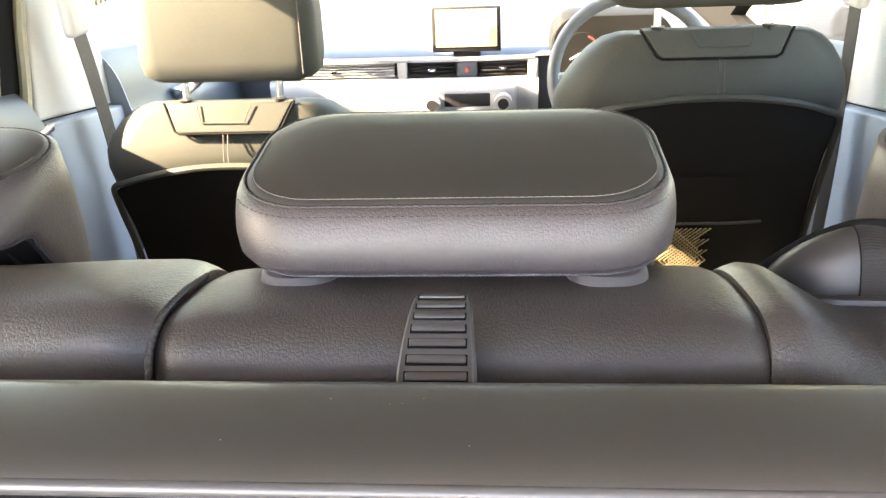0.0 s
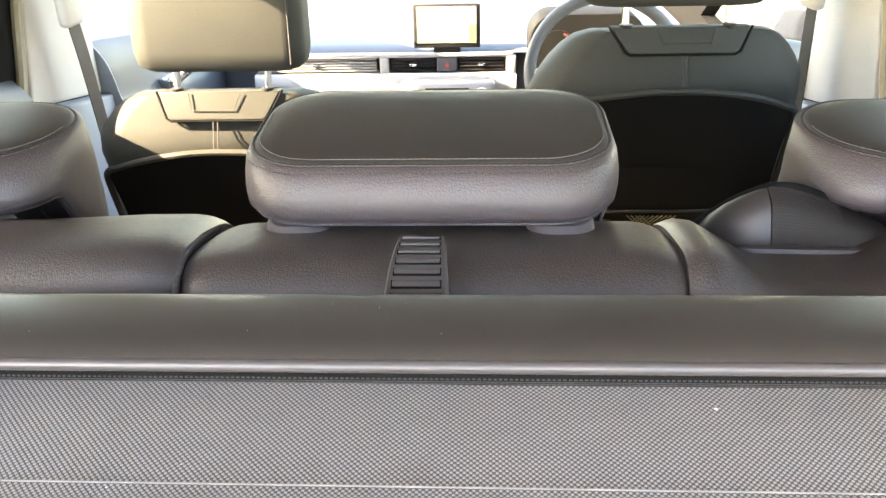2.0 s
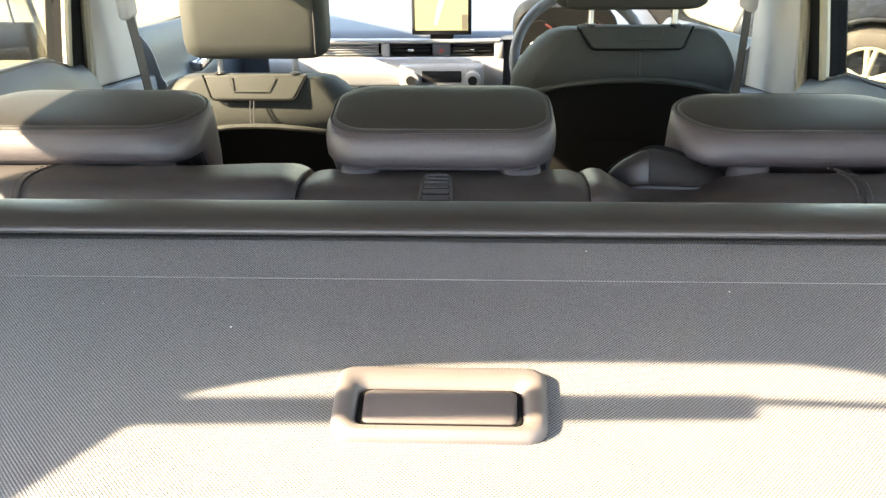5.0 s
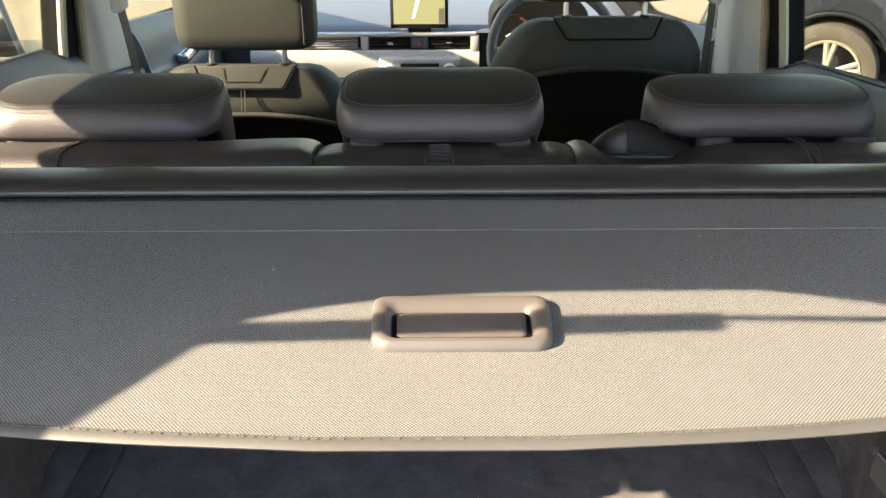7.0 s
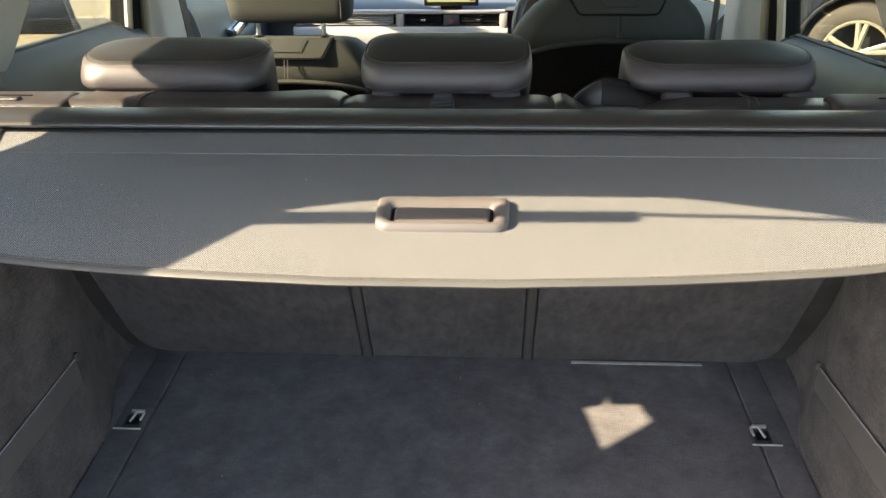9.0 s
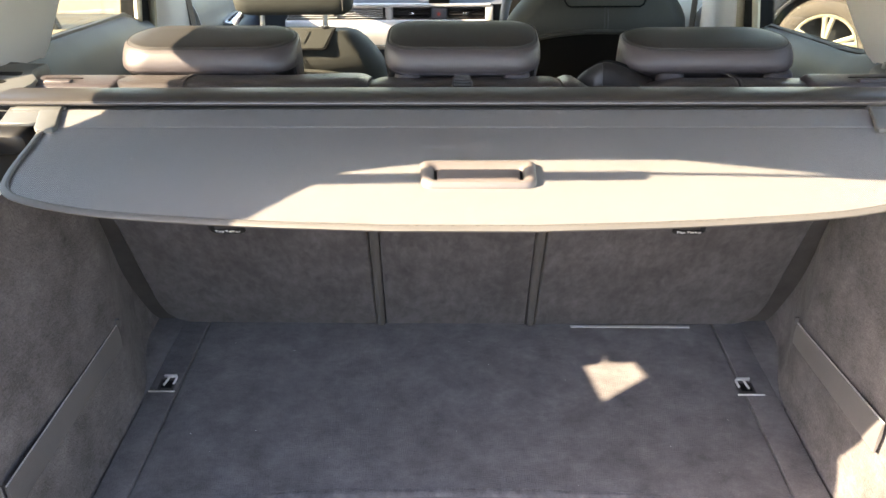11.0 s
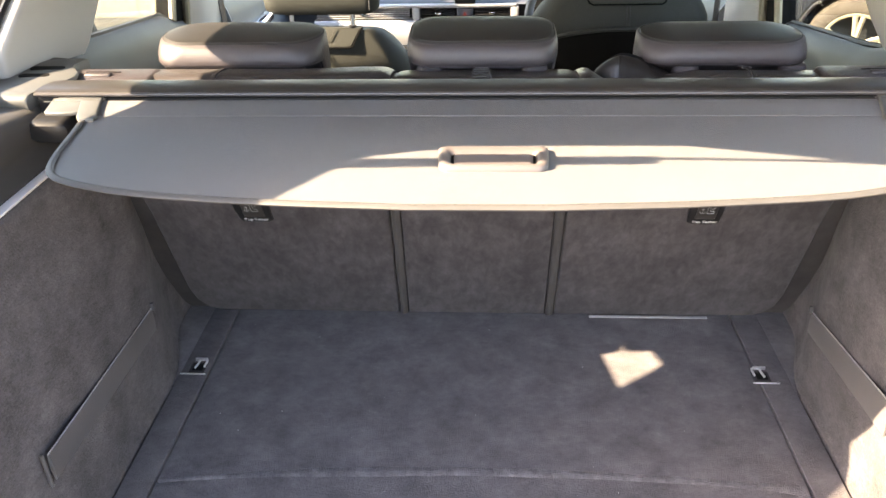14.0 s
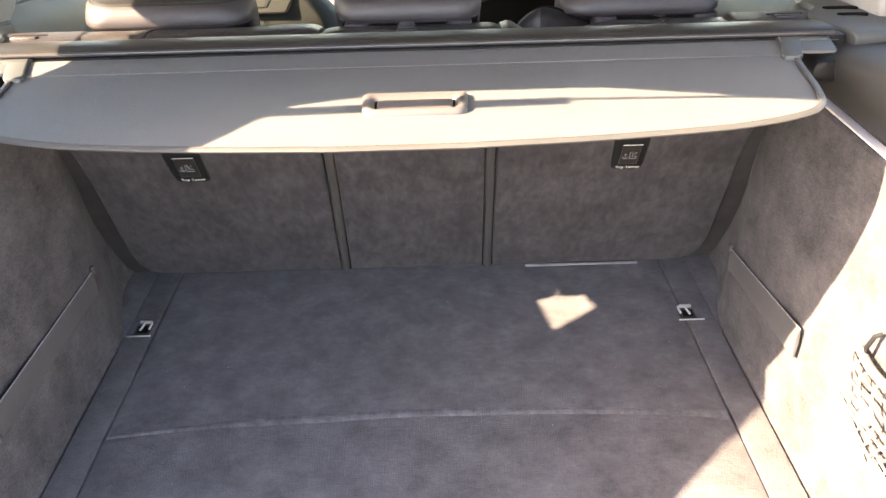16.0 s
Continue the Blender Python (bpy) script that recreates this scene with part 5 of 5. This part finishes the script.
# ---- dashboard ----
def dashboard():
    th = thing("dashboard", "grey dashboard with pale decor strip, air vents and centre screen", "dashboard")
    prof = [(2.055, 0.186), (2.065, 0.196), (2.12, 0.205), (2.35, 0.215), (2.80, 0.225), (2.80, -0.30), (2.20, -0.35), (2.10, -0.05), (2.085, 0.02), (2.09, 0.10), (2.10, 0.126), (2.10, 0.178)]
    part("dash_body", loft([[(x, y, z) for y, z in prof] for x in (-0.815, 0.695)]), DASH_SKIN, th, "blue-grey grained dash skin")
    part("upper_strip", box(-0.66, 0.14, 2.040, 2.062, 0.176, 0.190, 0.004), DECOR, th, "pale metal strip")
    # decor band below the vents
    band = [(2.045, 0.128), (2.036, 0.118), (2.03, 0.06), (2.05, 0.012), (2.09, 0.0), (2.11, 0.05), (2.11, 0.126)]
    part("decor_band", loft([[(x, y, z) for y, z in band] for x in (-0.66, -0.2, 0.15)]), DECOR, th, "pale brushed decor band")
    part("glove_strip", box(-0.62, -0.22, 2.026, 2.032, 0.030, 0.036, 0.002), CHROME, th)
    def vent(x0, x1, slats):
        v = part("vent", box(x0, x1, 2.066, 2.10, 0.131, 0.174, 0.003), BLACK_PLASTIC, th, "black air vent")
        for k in range(slats):
            z = 0.136 + 0.034 * k / (slats - 1)
            part("slat", box(x0 + 0.004, x1 - 0.004, 2.050, 2.072, z - 0.0018, z + 0.0018, 0.001), BLACK_PLASTIC if x0 > -0.26 else DECOR, v)
        part("vent_tab", box((x0 + x1) / 2 - 0.012, (x0 + x1) / 2 + 0.012, 2.042, 2.056, 0.148, 0.157, 0.003), CHROME, v, "bright vent tab")
    vent(-0.655, -0.275, 5)
    vent(-0.235, -0.096, 4)
    vent(-0.026, 0.115, 4)
    part("vent_divider", box(-0.268, -0.240, 2.044, 2.07, 0.128, 0.178, 0.004), DECOR, th)
    hz = part("hazard_switch", box(-0.092, -0.030, 2.046, 2.07, 0.131, 0.175, 0.004), DASH_SKIN, th, "grey switch block")
    part("hazard_mark", slab([(-0.069, 0.146), (-0.053, 0.146), (-0.061, 0.160)], lambda u, v, w: Vector((u, 2.0445 + w, v)), 0.002), RED_GLOW, hz, "red warning triangle given a faint glow")
    part("right_end", box(0.120, 0.150, 2.040, 2.075, 0.118, 0.180, 0.005), DECOR, th)
    # climate unit
    cl = part("climate_panel", box(-0.205, 0.085, 2.004, 2.04, 0.022, 0.112, 0.012, 3), DECOR, th, "pale climate control panel")
    part("display", box(-0.128, 0.008, 1.999, 2.006, 0.052, 0.092, 0.003), BLACK_PLASTIC, cl, "black climate display")
    part("button_row", box(-0.135, 0.012, 1.997, 2.006, 0.028, 0.042, 0.003), CHROME, cl, "bright button row")
    for kx in (-0.164, 0.046):
        kn = part("knob", tube([(kx, 2.004, 0.067), (kx, 1.972, 0.067)], 0.026, 24), DECOR, cl, "pale round knob")
        part("knob_face", tube([(kx, 1.974, 0.067), (kx, 1.968, 0.067)], 0.016, 20), BLACK_PLASTIC, kn, "dark knob face")
    return th


dashboard()


def screen():
    th = thing("screen", "upright navigation screen in a black frame on the dashboard", "screen")
    part("housing", box(-0.160, 0.041, 2.034, 2.052, 0.206, 0.335, 0.005, 3), BLACK_PLASTIC, th, "thin black frame")
    part("display", box(-0.148, 0.029, 2.0315, 2.0345, 0.222, 0.328), SCREEN_LIGHT, th, "pale yellow map display")
    part("road_line", slab([(-0.085, 0.242), (-0.075, 0.242), (-0.062, 0.285), (-0.048, 0.327), (-0.066, 0.327), (-0.075, 0.285)], lambda u, v, w: Vector((u, 2.0305 + w, v)), 0.001), WHITE_PRINT, th, "white road on the map")
    part("side_menu", box(0.008, 0.028, 2.0303, 2.0316, 0.224, 0.275), SCREEN_PANEL, th, "brown side menu")
    part("foot", box(-0.10, -0.02, 2.045, 2.075, 0.190, 0.215, 0.004), BLACK_PLASTIC, th)


screen()


def steering_wheel():
    th = thing("steering_wheel", "grey leather steering wheel with three spokes", "steering wheel")
    c = Vector((0.352, 1.60, 0.236))
    up = Vector((0, 0.42, 0.91)).normalized()
    nm = Vector((0, -0.91, 0.42)).normalized()
    ring = [c + 0.186 * (Vector((math.cos(a), 0, 0)) + up * math.sin(a)) for a in [2 * math.pi * k / 48 for k in range(48)]]
    part("rim", ring_tube(ring, 0.0155, 10), WHEEL_LEATHER, th, "grey leather rim")
    part("hub", loft([[c + nm * h + Vector((u, 0, 0)) + up * v for u, v in rrect(0.075 * k, 0.062 * k, 0.05 * k, 6)] for h, k in ((-0.03, 1.0), (0.01, 1.0), (0.022, 0.85), (0.026, 0.6))]), DASH_SKIN, th, "grey centre pad")
    for a in (0, 180, 270):
        w = radians(a)
        d = Vector((math.cos(w), 0, 0)) + up * math.sin(w)
        part("spoke", tube([c + d * 0.06, c + d * 0.18], 0.012, 8), DECOR, th, "pale metal spoke")


steering_wheel()


def cluster():
    th = thing("instrument_cluster", "round instrument dials with red arcs under a dark hood", "instrument cluster")
    part("hood", loft([[(0.345 + u * k, y, 0.235 + v * k) for u, v in rrect(0.165, 0.085, 0.07, 6)] for y, k in ((2.06, 1.0), (1.93, 1.0), (1.925, 0.97))]), SHELL, th, "dark hood")
    for x in (0.262, 0.43):
        d = part("dial", tube([(x, 1.926, 0.222), (x, 1.916, 0.222)], 0.055, 28), SHELL, th, "round dial")
        arc = [(x + 0.047 * math.cos(radians(a)), 1.9145, 0.222 + 0.047 * math.sin(radians(a))) for a in range(-50, 75, 8)]
        part("red_arc", tube(arc, 0.0035, 6), RED_GLOW, d, "red scale")
        part("needle", tube([(x, 1.914, 0.222), (x - 0.03, 1.914, 0.205)], 0.002, 5), WHITE_PRINT, d, "white needle")


cluster()

# ---- roof, windscreen and cabin floor ----
roof_pts = [(-0.416, 0.895), (-0.426, 0.918), (-0.40, 0.938), (0.3, 0.955), (1.0, 0.945), (1.45, 0.905), (1.62, 0.85), (1.60, 0.835), (1.42, 0.885), (1.0, 0.922), (0.3, 0.93), (-0.33, 0.912)]
part_roof = thing("ceiling", "light cloth headliner under the car roof", "ceiling", kind="structure")


def roof_edge(x):
    """How far the roof's unseen rear edge is drawn back, at the corners and towards the middle, to fit its shadow on
    the cover.
    """
    return -0.009 + 0.040 * max(0.0, min(1.0, (-0.45 - x) / 0.245)) ** 3 + 0.034 * max(0.0, min(1.0, (x + 0.30) / 0.13)) + 0.032 * max(0.0, min(1.0, (x + 0.172) / 0.115)) - 0.066 * max(0.0, min(1.0, (x - 0.15) / 0.20))


part("roof_panel", loft([[(x, y - (roof_edge(x) if y < -0.32 else 0.0), z - 0.03 * (abs(x - XC) / 0.78) ** 3) for y, z in roof_pts] for x in [-0.78 + 1.58 * i / 60 for i in range(61)]]), HEADLINER, part_roof)
# bar and cord are invented, set along the sun's way from their shadows
part("shadow_bar", slab([(-0.720, -0.4795), (-0.372, -0.466), (-0.372, -0.4455), (-0.700, -0.4555)], lambda u, v, w: Vector((u, v, 0.915 - w)), 0.007, 0.002), CAR_PAINT, part_roof, "unseen bar added to cast the broad shadow on the cover")
part("shadow_cord", tube(smooth_line([(-0.376, -0.4510, 0.911), (-0.2675, -0.4530, 0.911), (-0.1855, -0.4570, 0.912), (-0.0985, -0.4645, 0.912), (0.2, -0.470, 0.913), (0.72, -0.470, 0.91)], 4), 0.0034, 6), BLACK_PLASTIC, part_roof, "thin unseen cord added to cast the fine shadow line")


def tailgate():
    """The open tailgate overhead, unseen and shaped to steer the light: glass next to the hinge, the lined panel
    beyond.
    """
    th = thing("tailgate", "unseen open tailgate overhead, shaped to hold back skylight", "tailgate", kind="structure")
    place = lambda u, v, w: Vector((u, -0.50 - v, 0.955 + 0.66 * v + w))
    # glass strip only as deep as the sun needs; it casts no shadow
    pane = part("rear_glass", slab([(-0.56, 0.0), (0.60, 0.0), (0.61, 0.155), (-0.57, 0.155)], place, 0.005), TINTED, th, "dark tinted rear window")
    pane.visible_shadow = False
    # panel blocks high sky; its cut corner lets sun onto the right wall
    part("inner_panel", slab([(-0.58, 0.36), (-0.34, 0.16), (0.61, 0.16), (0.62, 0.92), (0.50, 1.02), (-0.46, 1.02), (-0.58, 0.92)], place, 0.06, 0.02), BLACK_PLASTIC, th, "black inner lining")


tailgate()
ws = thing("window_1", "clear raked windscreen", "windscreen", kind="structure")
g = part("windscreen_glass", slab([(-0.80, 0.0), (0.68, 0.0), (0.68, 1.0), (-0.70, 1.0)], lambda u, v, w: Vector((u, 2.66 - 1.06 * v, 0.25 + 0.60 * v - w)), 0.005), GLASS, ws)
g.visible_shadow = False
tagged(finish("cabin_floor", box(-0.80, 0.78, 0.24, 2.9, -0.54, -0.50), CARPET), "dark carpet of the passenger footwells", "floor", kind="structure")
mat_bm = box(0.15, 0.60, 0.45, 0.98, -0.50, -0.488, 0.004)
tagged(finish("floor_mat", mat_bm, NET), "woven rubber footwell mat behind the driver's seat", "mat")
tagged(finish("sill", box(-0.60, 0.636, -0.94, -0.855, -0.25, 0.004, 0.012, 3), BLACK_PLASTIC), "black plastic loading sill of the boot", "sill", kind="structure")

# ---- outside ----
GZ = -0.75
bm = bmesh.new()
bmesh.ops.create_grid(bm, x_segments=2, y_segments=2, size=400.0)
bmesh.ops.translate(bm, vec=(0, 0, GZ), verts=bm.verts)
tagged(finish("ground", bm, TARMAC), "sunlit tan gravelly tarmac of the yard", "ground", kind="structure")
bm = box(-60, -5.4, -30, 60, GZ - 0.05, GZ + 0.03, 0.01)
tagged(finish("lawn", bm, GRASS), "bright sunlit grass verge beyond the railings", "grass", kind="structure")


def railing(x, y0, y1):
    th = thing("fence", "black vertical bar railing at the edge of the yard", "fence")
    for z in (GZ + 1.25,):
        part("rail", box(x - 0.02, x + 0.02, y0, y1, z - 0.02, z + 0.02, 0.004), FENCE_PAINT, th)
    one = part("bar", box(x - 0.012, x + 0.012, y0, y0 + 0.024, GZ, GZ + 1.4, 0.003), FENCE_PAINT, th)
    n = int((y1 - y0) / 0.13)
    for k in range(1, n):
        b = new("bar", one.data)
        b.parent = th
        b.location = (0, k * 0.13, 0)


railing(-5.0, 8.5, 18.0)


def barred_panel(x0, x1, y):
    """A railing with a solid dark plate along its foot, ending in a slanted post."""
    th = thing("fence", "dark barred railing with a solid plate along the foot", "fence")
    out = [(x0, GZ), (x1, GZ), (x1 - 0.07, GZ + 0.285), (x0, GZ + 0.300)]
    part("foot_plate", slab(out, lambda u, v, w: Vector((u, y + w, v)), 0.05, 0.008), SHELL, th, "solid dark plate")
    part("end_post", tube([(x1 - 0.02, y + 0.02, GZ), (x1 - 0.10, y + 0.02, GZ + 0.50), (x1 - 0.14, y + 0.02, GZ + 1.2)], 0.024, 8), FENCE_PAINT, th)
    part("top_rail", box(x0, x1 - 0.14, y, y + 0.04, GZ + 1.18, GZ + 1.22, 0.004), FENCE_PAINT, th)
    one = part("bar", tube([(x1 - 0.25, y + 0.02, GZ + 0.22), (x1 - 0.28, y + 0.02, GZ + 1.2)], 0.011, 6), FENCE_PAINT, th)
    for k in range(1, int((x1 - x0 - 0.3) / 0.115)):
        b = new("bar", one.data)
        b.parent = th
        b.location = (-k * 0.115, 0, 0)


barred_panel(-5.6, -3.24, 5.36)


def bush(x, y, r, seed):
    """A shrub of many small leaves on a few stems."""
    rnd2 = random.Random(seed)
    th = thing("bush", "yellow-green sunlit shrub behind the railing", "bush", "hedge shrubs")
    stems = [tube([(x, y, GZ), (x + r * 0.3 * math.cos(k * 2.1), y + r * 0.3 * math.sin(k * 2.1), GZ + r * 0.7), (x + r * 0.6 * math.cos(k * 2.1), y + r * 0.6 * math.sin(k * 2.1), GZ + r * 1.2)], 0.025, 6) for k in range(3)]
    part("stem", joined(*stems), FENCE_PAINT, th)
    bm2 = bmesh.new()
    for _ in range(1500):
        d = Vector((rnd2.gauss(0, 1), rnd2.gauss(0, 1), rnd2.gauss(0, 0.8))).normalized() * r * (0.55 + 0.5 * rnd2.random()) * (1 + 0.3 * noise.noise((rnd2.random() * 9, seed, 0)))
        c = Vector((x, y, GZ + r * 0.95)) + d
        if c.z < GZ + 0.05:
            continue
        a = Vector((rnd2.gauss(0, 1), rnd2.gauss(0, 1), rnd2.gauss(0, 1))).normalized()
        b = a.orthogonal().normalized()
        s = r * rnd2.uniform(0.05, 0.10)
        bm2.faces.new([bm2.verts.new(c + a * s * u + b * s * 0.5 * v) for u, v in ((-1, 0), (0, -1), (1, 0), (0, 1))])
    me = bpy.data.meshes.new("crown")
    bm2.to_mesh(me)
    bm2.free()
    me.materials.append(LEAVES)
    ob = new("crown", me)
    ob.parent = th


for k in range(7):
    bush(-8.5 - 0.9 * math.sin(k * 2.3), 5 + 2.3 * k, 1.2 + 0.25 * math.sin(k * 1.7), 20 + k)


def parked_car(m):
    """A dark hatchback seen side on; built along its own x axis, wheels at z = 0, its near side at y = 0."""
    th = tagged(new("parked_car"), "dark parked car with dusty silver alloy wheels", "car")
    prof = [(-2.15, 0.25), (-2.2, 0.55), (-2.1, 0.85), (-1.2, 0.98), (-0.45, 1.40), (0.9, 1.46), (1.7, 1.05), (2.0, 0.95), (2.1, 0.5), (2.05, 0.25)]
    def arch(cx):
        return [(cx + 0.37 * math.cos(w), 0.33 + 0.37 * math.sin(w)) for w in [radians(a) for a in range(-12, 193, 12)]]
    outline = prof + list(arch(1.30)) + [(0.6, 0.2), (-0.6, 0.2)] + list(arch(-1.35))
    bm3 = slab(outline, lambda u, v, w: Vector((u, w + 0.22 * max(0.0, v - 0.9) * (1 if w < 0.9 else -1), v)), 1.75, 0.04)
    part("body", bm3, DARK_PAINT, th, "dark glossy body")
    win = [(-1.05, 1.0), (-0.42, 1.33), (0.80, 1.38), (1.35, 1.05)]
    part("side_window", slab(win, lambda u, v, w: Vector((u, w + 0.22 * (v - 0.9) - 0.004, v)), 0.01), BLACK_PLASTIC, th, "dark side glass")
    for cx in (-1.35, 1.30):
        wh = tagged(new("wheel"))
        wh.parent = th
        tyre = []
        for r, y in ((0.214, 0.02), (0.222, -0.004), (0.265, -0.016), (0.303, -0.004), (0.320, 0.03), (0.320, 0.18), (0.24, 0.20), (0.214, 0.18)):
            tyre.append([(cx + r * math.cos(a), y, 0.32 + r * math.sin(a)) for a in [2 * math.pi * k / 40 for k in range(40)]])
        part("tyre", loft(tyre, cap=False), RUBBER, wh, "dusty brown-grey tyre")
        rim = []
        for r, y in ((0.217, 0.15), (0.220, 0.005), (0.212, -0.006), (0.198, 0.000), (0.190, 0.10)):
            rim.append([(cx + r * math.cos(a), y, 0.32 + r * math.sin(a)) for a in [2 * math.pi * k / 40 for k in range(40)]])
        rm = part("rim", loft(rim, cap=False), ALLOY, wh, "silver alloy rim")
        part("brake_disc", tube([(cx, 0.10, 0.32), (cx, 0.12, 0.32)], 0.190, 24), BLACK_PLASTIC, wh, "brown brake disc")
        part("hub_cap", tube([(cx, 0.004, 0.32), (cx, 0.03, 0.32)], 0.042, 18), ALLOY, rm)
        for k in range(5):
            for o in (-0.13, 0.13):
                w = 2 * math.pi * k / 5 + 0.3
                a, b = (cx + 0.03 * math.cos(w), 0.012, 0.32 + 0.03 * math.sin(w)), (cx + 0.200 * math.cos(w + o), 0.004, 0.32 + 0.200 * math.sin(w + o))
                part("spoke", tube([a, b], 0.018, 6), ALLOY, rm)
        part("wheel_well", tube([(cx, 0.16, 0.34), (cx, 0.22, 0.34)], 0.385, 28), GAP, th, "black wheel well")
        part("arch_lip", tube([(cx + 0.375 * math.cos(w), -0.002, 0.33 + 0.375 * math.sin(w)) for w in [radians(a) for a in range(0, 181, 12)]], 0.012, 6), BLACK_PLASTIC, th, "black wheel arch lip")
    th.matrix_world = m
    return th


SIZE = 0.89
turn = Matrix.Rotation(radians(-27.0), 4, "Z") @ Matrix.Scale(SIZE, 4)
parked_car(Matrix.Translation(Vector((2.25, 3.80, GZ)) - turn @ Vector((-1.35, 0, 0))) @ turn)
